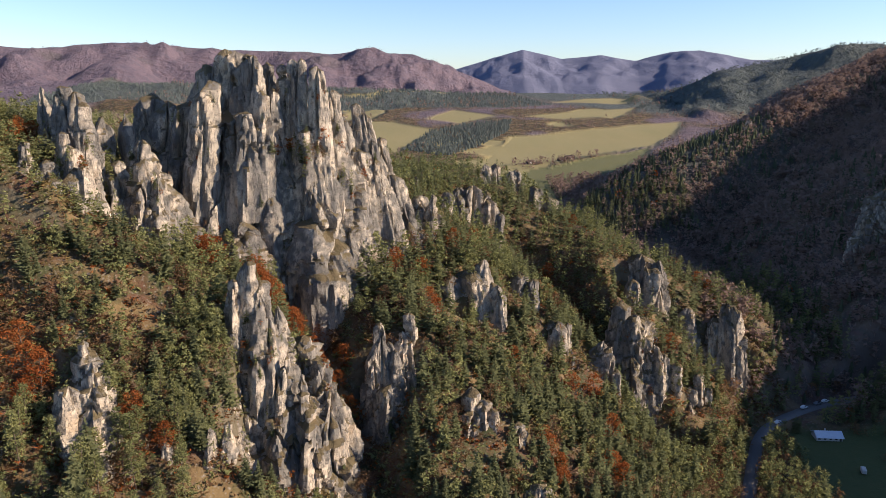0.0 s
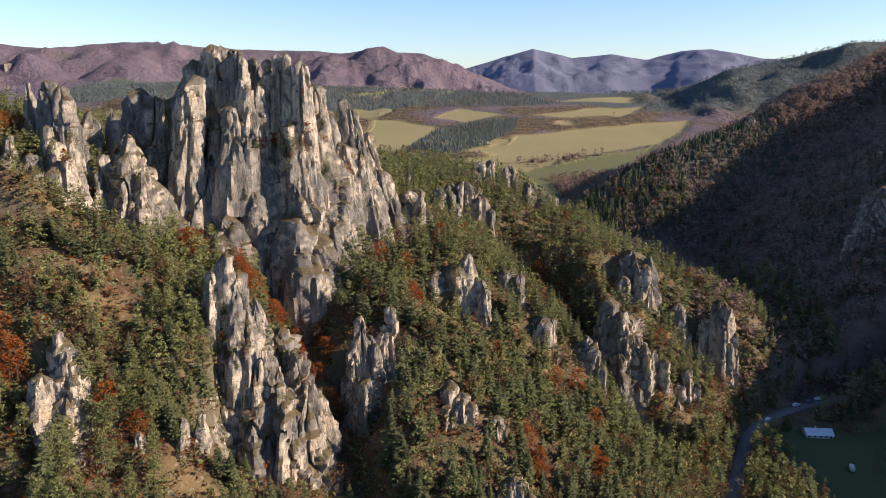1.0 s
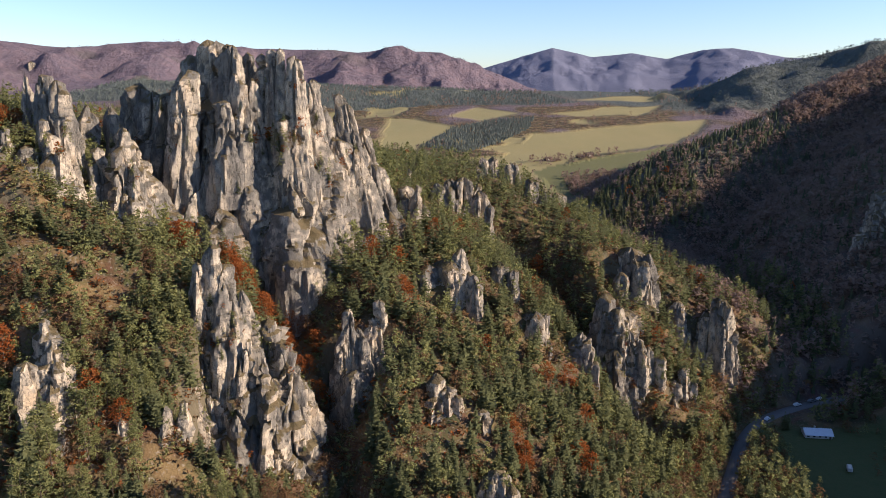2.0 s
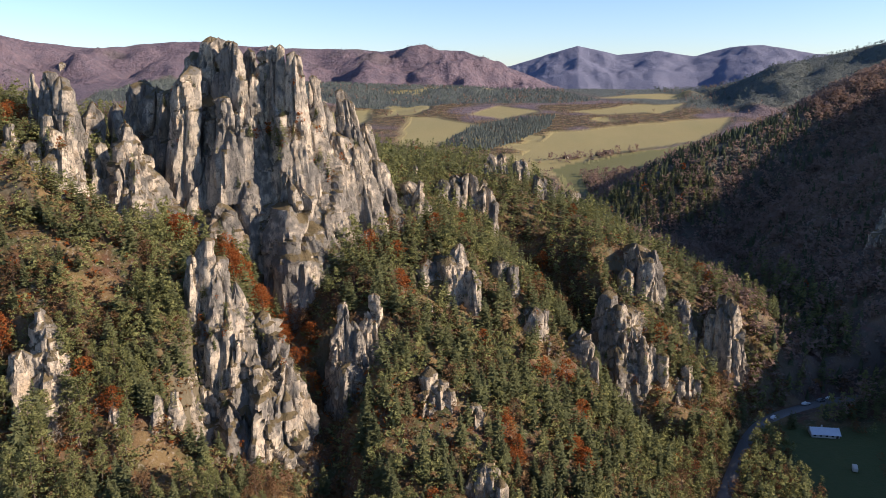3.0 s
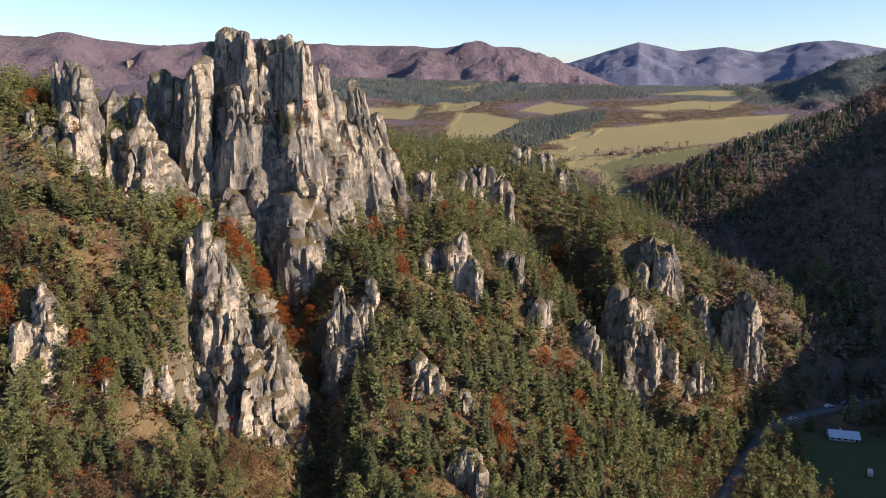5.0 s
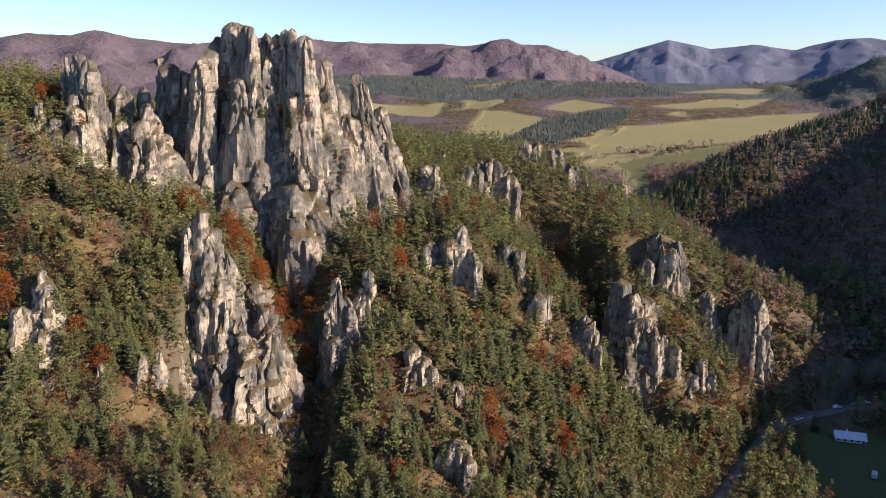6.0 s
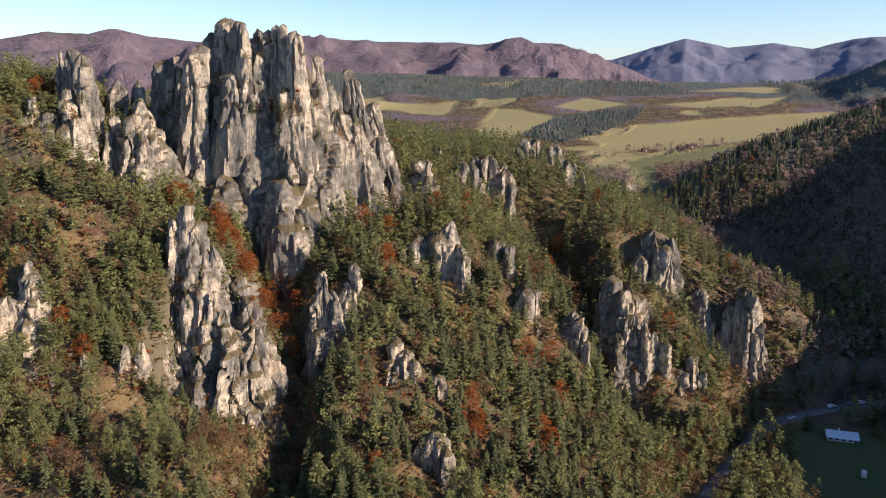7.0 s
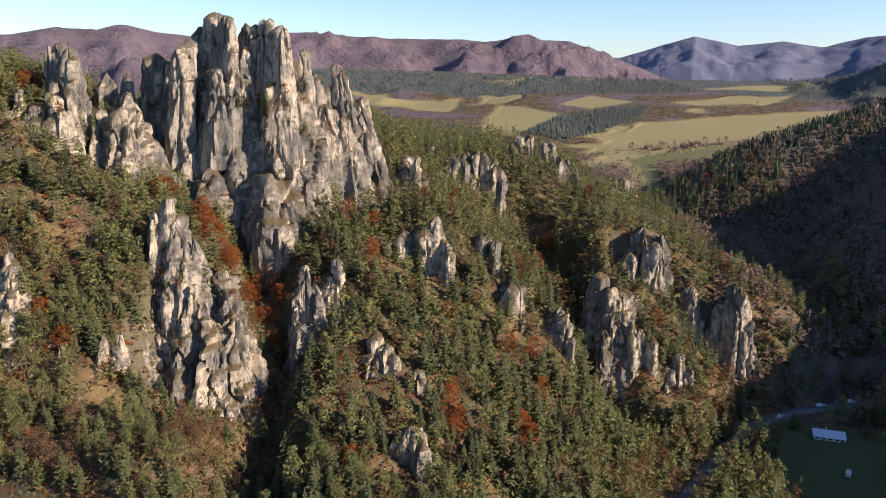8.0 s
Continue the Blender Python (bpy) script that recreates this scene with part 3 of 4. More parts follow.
d_nw = along(X, Y, NORTH_WEST)[0]
d_me = along(X, Y, MIDDLE_EAST)[0]
d_er = np.minimum(along(X, Y, EAST_RIDGE)[0], along(X, Y, KNOLL_SPUR)[0])
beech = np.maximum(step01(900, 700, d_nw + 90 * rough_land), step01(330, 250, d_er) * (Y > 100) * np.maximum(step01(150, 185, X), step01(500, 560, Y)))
beech = np.maximum(beech, far * step01(0.0, 0.25, -rough_land) * 0.8) * (1 - field) * (1 - step01(150, 110, X) * step01(700, 650, Y))
hill = step01(330, 250, d_er) * step01(1000, 900, Y)
beech = beech * (1 - 0.75 * hill)
pines = np.maximum(in_polygon(jx, jy, PINE_WOOD) * 1.0, step01(380, 300, d_me)) * (1 - field)
pines = np.maximum(pines, 0.8 * np.exp(-(along(X, Y, KNOLL_SPUR)[0] / 60.0) ** 2) * step01(350, 300, X) * (1 - field))
# where the painted haze colour covers the farthest mountains
haze_blue = step01(2600, 2900, Y)
cover = np.stack([field, beech * (1 - pines), pines * (1 - haze_blue), haze_blue], -1).reshape(-1, 4).astype(np.float32)
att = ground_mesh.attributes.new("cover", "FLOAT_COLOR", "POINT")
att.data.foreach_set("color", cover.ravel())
remote = ground_mesh.attributes.new("remote", "FLOAT", "POINT")
remote.data.foreach_set("value", ((1 - field) * step01(480, 620, Y) * (1 - 0.55 * step01(2500, 2900, Y))).ravel().astype(np.float32))
# FIELDS[1] at 0.7 is painted shade; the rest is the meadow's own green
lush_shaded = ground_mesh.attributes.new("lush_shaded", "FLOAT", "POINT")
lush_shaded.data.foreach_set("value", np.maximum(in_polygon(jx, jy, FIELDS[1]) * 0.7, step01(140, 148, X + 4 * vnoise(X / 9, Y / 9, 0, 8)) * step01(305, 296, Y) * step01(190, 205, Y) * step01(232, 218, X)).ravel().astype(np.float32))
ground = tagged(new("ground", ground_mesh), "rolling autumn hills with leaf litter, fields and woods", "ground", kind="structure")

# ---- the road on the valley floor ----
pts = []
for a, b in zip(ROAD[:-1], ROAD[1:]):
    for s in range(12):
        pts.append((a[0] + (b[0] - a[0]) * s / 12, a[1] + (b[1] - a[1]) * s / 12))
pts = np.array(pts)
for _ in range(14):
    pts[1:-1] = (pts[:-2] + pts[1:-1] * 2 + pts[2:]) / 4
side = np.gradient(pts, axis=0)
side = np.stack([-side[:, 1], side[:, 0]], -1) / np.linalg.norm(side, axis=1)[:, None]
rv = np.concatenate([np.c_[pts + side * w, np.maximum(land(pts[:, 0], pts[:, 1]), 0) * 0 + z] for w, z in ((2.6, 0.02), (2.4, 0.28), (-2.4, 0.28), (-2.6, 0.02))])
n = len(pts)
rf = [(k * n + i, k * n + i + 1, (k + 1) * n + i + 1, (k + 1) * n + i) for k in range(3) for i in range(n - 1)]
tagged(new("road", mesh_from("road", rv, rf, ASPHALT)), "narrow grey asphalt road along the valley", "road", kind="structure")


# ---- rocks ----
ROCK_V, ROCK_F, ROCK_N = [], [], 0
JOINTS = radians(-38)


def pillar_mesh(x, y, zb, zt, r, seed, batter, ledges, drawn):
    """One limestone pillar: a few broad weathered faces that lean inwards, upright clefts, ledges, and a top cut by slanting planes."""
    rnd = random.Random(seed)
    r = r * (1.12 if r < 4.5 else 1.2)
    foot = 12.0 + r
    h = zt - zb + foot
    seg = int(min(112, max(22, 2 * math.pi * r / 0.66)))
    bare = max(0.0, (foot - 5.0) / h)
    lev = int(min(112, max(16, h * (1 - bare) / 0.74)))
    t = np.concatenate([np.linspace(0, bare, 3)[:-1], bare + (1 - bare) * np.linspace(0, 1, lev - 1) ** 0.9])[:, None]
    a = np.linspace(0, 2 * math.pi, seg, endpoint=False)[None, :]
    zz = zb - foot + h * t
    up = np.clip((zz - zb) / (zt - zb), 0, 1)
    k, p = rnd.choice((4, 4, 4, 5)), 18.0
    spin = JOINTS + rnd.uniform(-0.4, 0.4)      # all the rock is split along the same joints
    total = np.zeros((lev + 1, seg))
    for i in range(k):
        phi = spin + (i + rnd.uniform(-0.16, 0.16)) * 2 * math.pi / k
        d = rnd.uniform(0.78, 1.08) * (1.24 - rnd.uniform(0.15, 0.5) * t) * (1 + batter * (0.45 - up))
        at = rnd.uniform(0.3, 0.9)
        d = d - rnd.uniform(0.0, 0.2) * step01(at - 0.012, at + 0.012, t)
        total += (np.maximum(np.cos(a - phi), 0.0) / d) ** p
    for i in range(3):
        phi, lean = rnd.uniform(0, 6.28), rnd.uniform(0.3, 0.95) * (1.0 if r < 6 else 1.8)
        d = ((zt - zz) * lean + 0.3) / r
        total += (np.maximum(np.cos(a - phi), 0.0) / d) ** p
    rad = np.minimum(total ** (-1 / p), 1.5 + 0.4 * batter) * r
    for i in range(rnd.choice((1, 2, 2, 3))):
        phi, low, deep = rnd.uniform(0, 6.28), rnd.uniform(0.0, 0.7), rnd.uniform(0.12, 0.42)
        off = np.angle(np.exp(1j * (a - phi - 0.35 * np.sin(2.2 * up + phi))))
        rad = rad * (1 - deep * np.exp(-(off * r / (0.5 + 0.12 * r)) ** 2) * step01(low, low + 0.12, up))
    rad = np.minimum(rad, ((zt - zz) * (1.2 + 0.35 * r)) ** 0.75 + 0.02)
    lx = rnd.uniform(-0.06, 0.06) * h + drawn
    y = y + rnd.uniform(-0.2, 0.3) * r
    ca, sa = np.cos(a), np.sin(a)
    px = x + lx * (t - 1) + rad * ca
    py = y + 0.06 * h * (t - 0.5) + 0.7 * r + rad * sa
    pz = np.broadcast_to(zz, rad.shape).copy()
    joint = np.exp(-(vnoise(px * 0.17, py * 0.17, pz * 0.035, 60) / 0.085) ** 2)
    crack = np.exp(-(vnoise(px * 0.36 + pz * 0.05, py * 0.36, pz * 0.09, 63) / 0.07) ** 2)
    bed = np.exp(-(vnoise(px * 0.05, py * 0.05, pz * 0.22, 64) / 0.07) ** 2)
    rough = fbm(px * 0.13, py * 0.13, pz * 0.055, 61, 3, 0.5)
    flute = np.abs(vnoise(px * 0.30, py * 0.30, pz * 0.05, 65))
    chip = fbm(px * 0.7, py * 0.7, pz * 0.4, 62, 3)
    big = cells(px * 0.13, py * 0.13, pz * 0.045, 70) - 0.5
    small = cells(px * 0.42, py * 0.42, pz * 0.20, 80) - 0.5
    course = pz / 6.8 + 1.7 * vnoise(px * 0.10, py * 0.10, pz * 0.05, 66)
    saw = course - np.floor(course)
    ledge = ledges * r ** 0.5 * (saw - 0.5 - 0.9 * step01(0.86, 1.0, saw)) * (0.4 + cells(px * 0.1, py * 0.1, pz * 0.05, 75))
    push = ledge - min(3.0, 0.5 * r) * joint - 0.7 * crack - 0.22 * bed + (r ** 0.5) * (0.42 * rough + 0.5 * big) + 0.7 * flute + 0.34 * small + 0.28 * chip
    push = push * np.clip(rad / (0.45 * r), 0.1, 1)
    px, py = px + push * ca, py + push * sa
    pz = pz + 0.3 * rough
    v = np.stack([px, py, pz], -1).reshape(-1, 3)
    ids = np.arange((lev + 1) * seg).reshape(lev + 1, seg)
    nxt = np.roll(ids, -1, axis=1)
    f = np.stack([ids[:-1], nxt[:-1], nxt[1:], ids[1:]], -1).reshape(-1, 4)
    return v, f


def crag(name, label, rows, batter, ledges, thing=None, category="rock"):
    """A rock formation: each row is x, y, height of foot, height of top, half width."""
    global ROCK_N
    if thing is None:
        thing = tagged(new(name), label, category, group="limestone rocks")
        thing.location = (rows[0][0], rows[0][1], rows[0][2])
    at = np.array(thing.location)
    for x, y, zb, zt, r in rows:
        v, f = pillar_mesh(x, y, zb, zt, r, int(abs(x * 31 + y * 57 + zt * 13)), batter, ledges, 0.2 * (-62.0 - x) if name == "rock_massif" else 0.0)
        me = mesh_from("rock_pillar", v - at, f, ROCK)
        me.set_sharp_from_angle(angle=radians(30))
        part("rock_pillar", me, thing)
        ROCK_V.append(v)
        ROCK_F.append(f + ROCK_N)
        ROCK_N += len(v)
    return thing


massif = None
for name, label, rows, batter, ledges in CRAGS:
    if name == "rock_massif":
        massif = crag(name, label, rows, batter, ledges, massif)
    else:
        crag(name, label, rows, batter, ledges)


# ---- trees ----
from mathutils.bvhtree import BVHTree

rock_tree = BVHTree.FromPolygons(np.concatenate(ROCK_V).tolist(), np.concatenate(ROCK_F).tolist())


def tris(points, size, rng, flat=0.35):
    """Small ragged leaf triangles scattered round each point."""
    n = len(points)
    a = rng.normal(size=(n, 3, 3))
    a[:, :, 2] *= flat
    a /= np.linalg.norm(a, axis=2, keepdims=True) + 1e-6
    v = points[:, None, :] + a * (size * rng.uniform(0.6, 1.3, (n, 1, 1)))
    return v.reshape(-1, 3), np.arange(n * 3).reshape(-1, 3)


def spruce_crown(seed, h, r, levels, arms, sprays):
    """Whorls of drooping boughs, each a fan of ragged sprays."""
    rng = np.random.default_rng(seed)
    out = []
    skew = rng.uniform(0.8, 1.2, 12)
    total = sum(max(3, int(arms * (1 - 0.45 * i / levels))) for i in range(levels))
    for i in range(total):
        t = min(0.985, 1 - max(0.0, 1 - (i + rng.uniform(-1.2, 1.2)) / total) ** 0.8) if i else 0.02
        t = max(0.0, t)
        z = h * (0.12 + 0.86 * t)
        reach = r * (1 - t) ** 0.8 * (0.5 + 0.5 * min(1, t * 5 + 0.3))
        a = i * 2.399963 + rng.uniform(-0.5, 0.5)
        l = reach * rng.uniform(0.55, 1.2) * skew[int(a / 6.2832 * 12) % 12] + 0.1
        sag = rng.uniform(-0.1, 0.4)
        way, off = np.array((math.cos(a), math.sin(a), 0)), np.array((-math.sin(a), math.cos(a), 0))
        for s in range(sprays):
            f0, f1 = s / sprays * 0.8, min(1.0, (s + 1.5) / sprays)
            w = (0.26 * l + 0.15) * (1.05 - 0.6 * f0)
            turn = rng.uniform(-0.25, 0.25) * l
            p0 = way * l * f0 + np.array((0, 0, z - sag * 0.3 * l * f0))
            p1 = way * l * f1 + off * turn + np.array((0, 0, z - sag * l * f1 + 0.12 * l * f1 * f1))
            m = (p0 + p1) / 2
            up = np.array((0, 0, 0.10 * l + 0.05))
            q0, q1 = m + off * w * rng.uniform(0.6, 1.3) - up * rng.uniform(0.2, 1.6), m - off * w * rng.uniform(0.6, 1.3) - up * rng.uniform(0.2, 1.6)
            out += [(p0, q0, p1), (p0, p1, q1)]
    tip = np.array((0, 0, h))
    for j in range(4):
        a = j * 1.57
        out.append((tip, np.array((0.22 * math.cos(a), 0.22 * math.sin(a), h - 0.9)), np.array((0.22 * math.cos(a + 1.5), 0.22 * math.sin(a + 1.5), h - 1.0))))
    v = np.array(out).reshape(-1, 3)
    return v, np.arange(len(v)).reshape(-1, 3)


def clump_crown(seed, h, r, clumps, per, size, low=0.35, spread=0.75, cone=False):
    """Tufts of leaves held out on limbs, with gaps between them."""
    rng = np.random.default_rng(seed)
    pts = []
    for _ in range(clumps):
        t = rng.uniform(0, 1)
        z = h * (low + (1 - low) * t)
        wide = r * (math.sin(math.pi * min(0.97, 0.18 + 0.8 * t)) ** 0.7 if not cone else min(1, 0.45 + 3 * t) * (1.02 - t) ** 0.7)
        a, q = rng.uniform(0, 6.283), math.sqrt(rng.uniform(0.1, 1))
        c = np.array((wide * q * math.cos(a), wide * q * math.sin(a), z * (1 - 0.05 * q)))
        p = rng.normal(size=(per, 3))
        p /= np.linalg.norm(p, axis=1, keepdims=True)
        p[:, 2] *= 0.3 if cone else 0.55
        pts.append(c + p * spread * rng.uniform(0.5, 1.1))
    return tris(np.concatenate(pts), size, rng, 0.6)


def trunk_shape(seed, h, r, limbs=0, start=0.4):
    """A tapered, slightly bent stem, with limbs where the tree shows them."""
    rng = random.Random(seed)
    vs, fs = [], []

    def tube(p, q, r0, r1, sides=6, steps=4):
        p, q = Vector(p), Vector(q)
        axis = (q - p).normalized()
        s = axis.orthogonal().normalized()
        u = axis.cross(s)
        base = len(vs)
        for i in range(steps + 1):
            t = i / steps
            c = p.lerp(q, t) + s * math.sin(t * 3.0) * 0.03 * (q - p).length * rng.uniform(0.3, 1)
            for j in range(sides):
                a = 6.2832 * j / sides
                rr = r0 + (r1 - r0) * t
                vs.append(c + (s * math.cos(a) + u * math.sin(a)) * rr)
        for i in range(steps):
            for j in range(sides):
                fs.append((base + i * sides + j, base + i * sides + (j + 1) % sides, base + (i + 1) * sides + (j + 1) % sides, base + (i + 1) * sides + j))

    tube((0, 0, -0.8), (0, 0, h * 0.96), r, r * 0.12, 6, 5)
    for i in range(limbs):
        t = start + (0.9 - start) * i / max(1, limbs)
        a = i * 2.4 + rng.uniform(-0.4, 0.4)
        l = h * 0.33 * (1.1 - t * 0.7)
        tube((0, 0, h * t), (l * math.cos(a), l * math.sin(a), h * t + l * 0.6), r * 0.4 * (1.1 - t), 0.02, 4, 2)
    return np.array([tuple(p) for p in vs]), np.array(fs)


KINDS = {
    "spruce": dict(mat=NEEDLE, label="dark green spruce with drooping boughs on the slope", name="spruce_tree"),
    "pine": dict(mat=PINE, label="olive green pine with a clumped crown on rocky ground", name="pine_tree"),
    "rust": dict(mat=RUST, label="rust-red autumn beech tree with a rounded crown", name="beech_tree"),
    "brown": dict(mat=BROWN, label="brown half-bare tree with thin twigs", name="bare_tree"),
}
FULL, LIGHT = {}, {}
for s in range(4):
    FULL.setdefault("spruce", []).append((spruce_crown(10 + s, 11, 2.6, 22, 8, 3), trunk_shape(s, 11, 0.16)))
    LIGHT.setdefault("spruce", []).append(spruce_crown(40 + s, 11, 2.8, 14, 7, 2))
    FULL.setdefault("pine", []).append((clump_crown(20 + s, 11, 2.6, 84, 14, 0.29, 0.18, 0.72, True), trunk_shape(20 + s, 11, 0.17, 6, 0.35)))
    LIGHT.setdefault("pine", []).append(clump_crown(60 + s, 11, 2.7, 34, 6, 0.52, 0.18, 0.75, True))
    FULL.setdefault("rust", []).append((clump_crown(30 + s, 8, 3.0, 80, 14, 0.28, 0.22, 0.8), trunk_shape(30 + s, 7.4, 0.18, 8, 0.25)))
    LIGHT.setdefault("rust", []).append(clump_crown(70 + s, 8, 3.0, 22, 8, 0.62, 0.2, 0.9))
    FULL.setdefault("brown", []).append((clump_crown(35 + s, 8, 2.6, 60, 8, 0.30, 0.2, 0.9), trunk_shape(35 + s, 7.6, 0.15, 9, 0.2)))
    LIGHT.setdefault("brown", []).append(clump_crown(80 + s, 8, 2.7, 22, 7, 0.5, 0.15, 0.95))

for s in range(4):      # still lighter ones for the back of the ridge
    LIGHT["spruce"].append(spruce_crown(140 + s, 11.5, 2.5, 12, 6, 1))
    LIGHT["pine"].append(clump_crown(160 + s, 11, 2.5, 20, 5, 0.66, 0.2, 0.75, True))
    LIGHT["rust"].append(clump_crown(170 + s, 8, 3.1, 13, 6, 0.9, 0.2, 0.95))
    LIGHT["brown"].append(clump_crown(180 + s, 8, 2.8, 13, 6, 0.75, 0.15, 1.0))

PROTOS = {}
for kind, variants in FULL.items():
    for crown, stem in variants:
        PROTOS.setdefault(kind, []).append((mesh_from("crown", *crown, KINDS[kind]["mat"], False), mesh_from("trunk", *stem, BARK)))

WOODS = {k: [] for k in KINDS}       # the uncountable rest, by kind: variant, place, size, turn


def plant(kind, x, y, z, size, as_thing):
    rnd = random.Random(int(x * 97 + y * 131))
    v, turn = rnd.randrange(4), rnd.uniform(0, 6.283)
    if not as_thing:
        WOODS[kind].append((v + (4 if y > 300 else 0), x, y, z, size, turn))
        return
    tree = tagged(new(KINDS[kind]["name"]), KINDS[kind]["label"], "tree", group="trees on the rocky slope")
    tree.matrix_basis = Matrix.LocRotScale((x, y, z), Euler((rnd.uniform(-0.04, 0.04), rnd.uniform(-0.04, 0.04), turn)), (size, size, size * rnd.uniform(0.9, 1.12)))
    crown, stem = PROTOS[kind][v]
    part("trunk", stem, tree)
    part("crown", crown, tree)


# where leaf trees stand thick: x, y, reach, kind
GROVES = (
    (-77, 229, 6, "rust"), (-107, 172, 9, "brown"), (-106, 168, 6, "rust"), (-97, 165, 4, "rust"), (-139, 241, 6, "rust"), (-55, 226, 6, "rust"), (-48, 221, 5, "rust"),
    (-25, 179, 3, "rust"), (-26, 163, 9, "brown"), (-17, 181, 7, "brown"), (-57, 144, 7, "brown"), (36, 207, 5, "rust"), (56, 218, 5, "rust"), (-20, 201, 6, "brown"),
    (-3, 247, 5, "rust"), (42, 294, 8, "brown"), (133, 292, 9, "brown"), (-14, 280, 7, "brown"), (-15, 198, 5, "brown"), (60, 322, 11, "brown"), (122, 262, 9, "brown"),
)


def near_wood():
    rnd = random.Random(12)
    count = {k: 0 for k in KINDS}
    xs, ys = [], []
    y = 140.0
    while y < 640:
        step = 4.0 if y < 330 else 4.8 if y < 450 else 6.0
        x = -0.72 * y - 30
        while x < 0.52 * y + 50:
            xs.append(x + rnd.uniform(-1.6, 1.6))
            ys.append(y + rnd.uniform(-1.6, 1.6))
            x += step
        y += step
    xs, ys = np.array(xs), np.array(ys)
    zs = land(xs, ys)
    dens = fbm(xs / 26, ys / 26, 0.2, 91, 3)
    road = along(xs, ys, ROAD)[0]
    gully = along(xs, ys, GULLY)[0]
    verge = along(xs, ys + 5, ROAD)[0]
    e = 1.5
    slope = np.hypot(land(xs + e, ys) - land(xs - e, ys), land(xs, ys + e) - land(xs, ys - e)) / (2 * e)
    for x, y, z, d, rd, gl, rs, sl in zip(xs, ys, zs, dens, road, gully, verge, slope):
        if (y > 500 and z < 34) or rd < 4 or (y > 296 and rs < 8) or (x > 143 and y < 302) or x > 210:
            continue
        hit = rock_tree.ray_cast(Vector((x, y, 400)), Vector((0, 0, -1)))
        on_rock = hit[0] is not None and hit[0].z > z + 0.6
        if math.hypot(x + 84, y - 190) < 9 and rnd.random() < 0.8:
            continue
        if any(abs(x - cx) < r + 1.2 and -0.4 * r < cy - y < (14 if (-62 < x < -24 and y < 205) or (x < -88 and 200 < y < 240) else 12) and zt - z > 7 for cx, cy, zt, r in TOPS) and not on_rock and rnd.random() < (0.45 if -84 < x < -62 and y < 206 else 0.9):
            continue
        size = rnd.uniform(0.78, 1.36) * (0.9 if -75 < x < -12 and y < 200 else 1.2 if y < 170 else 0.85 if x < -80 else 1.0)
        dry = x < -35 and y < 185 and z < 85
        if on_rock:
            if hit[1].z < 0.5 or hit[0].z > 141 or rnd.random() > (0.75 if -75 < x < -40 and z > 80 else 0.35):
                continue
            z, size = hit[0].z - 0.3, size * 0.42
        elif rnd.random() > (1.0 + 0.4 * d) * (0.9 if dry else 0.9 if x < -60 else 1.0) * (0.6 if sl > 1.5 else 1.0):
            continue
        kind = "spruce" if rnd.random() < (0.28 if x < -68 else 0.72 if y > 300 else 0.56 if y > 200 else 0.42) - 0.3 * d else "pine"
        if rnd.random() < (0.05 if y < 300 else 0.02):
            kind = "brown"
        if rnd.random() < 0.02:
            kind = "rust"
        if gl < 9 and y > 180:
            if rnd.random() < 0.65:
                continue
            kind = rnd.choice(("spruce", "brown", "rust" if y > 214 else "brown"))
        for gx_, gy_, reach, k in GROVES:
            if math.hypot(x - gx_, y - gy_) < reach and rnd.random() < 0.8:
                kind = k
        if rd < 16 and rnd.random() < 0.75:
            kind = rnd.choice(("brown", "pine", "pine"))
        limit = {"spruce": 290, "pine": 290, "rust": 120, "brown": 150}[kind]
        thing = count[kind] < limit
        count[kind] += thing
        plant(kind, x, y, z - 0.2, size, thing)


near_wood()


def cling(x0, x1, y0, y1, count, seed, low, high, top=999):
    """Small pines and shrubs rooted on ledges of the rocks."""
    rnd = random.Random(seed)
    for _ in range(count):
        x, y = rnd.uniform(x0, x1), rnd.uniform(y0, y1)
        hit = rock_tree.ray_cast(Vector((x, y, 400)), Vector((0, 0, -1)))
        if hit[0] is None or hit[1].z < 0.22 or hit[0].z > top or hit[0].z < float(land(x, y)):
            continue
        kind = rnd.choice(("pine", "pine", "pine", "spruce", "brown"))
        plant(kind, x, y, hit[0].z - 0.35, rnd.uniform(low, high), False)


def copse(x0, x1, y0, y1, count, seed, kinds, low, high):
    """Trees rooted in steep ground between rocks."""
    rnd = random.Random(seed)
    for _ in range(count):
        x, y = rnd.uniform(x0, x1), rnd.uniform(y0, y1)
        z = float(land(x, y))
        hit = rock_tree.ray_cast(Vector((x, y, 400)), Vector((0, 0, -1)))
        if (hit[0] is None or hit[0].z < z + 0.5) and float(along(np.array([x]), np.array([y]), ROAD)[0][0]) > 3.6:
            plant(rnd.choice(kinds), x, y, z - 0.4, rnd.uniform(low, high), False)


copse(-76, -58, 168, 200, 75, 21, ("spruce", "spruce", "pine"), 0.6, 1.1)
copse(-100, -78, 156, 186, 50, 22, ("pine", "pine", "brown"), 0.4, 0.9)
copse(-96, -78, 226, 246, 40, 23, ("pine", "spruce", "rust"), 0.5, 0.9)
copse(-156, -108, 206, 252, 210, 24, ("pine", "pine", "spruce", "brown"), 0.5, 1.0)
copse(117, 131, 254, 274, 30, 29, ("brown", "pine"), 0.6, 0.95)
copse(108, 150, 236, 300, 110, 25, ("pine", "brown", "brown"), 0.6, 1.0)
copse(155, 160, 296, 301, 4, 26, ("spruce",), 0.6, 0.8)
copse(184, 204, 280, 300, 14, 27, ("brown", "brown", "pine"), 0.4, 0.7)
copse(178, 194, 258, 276, 8, 28, ("brown",), 0.4, 0.6)


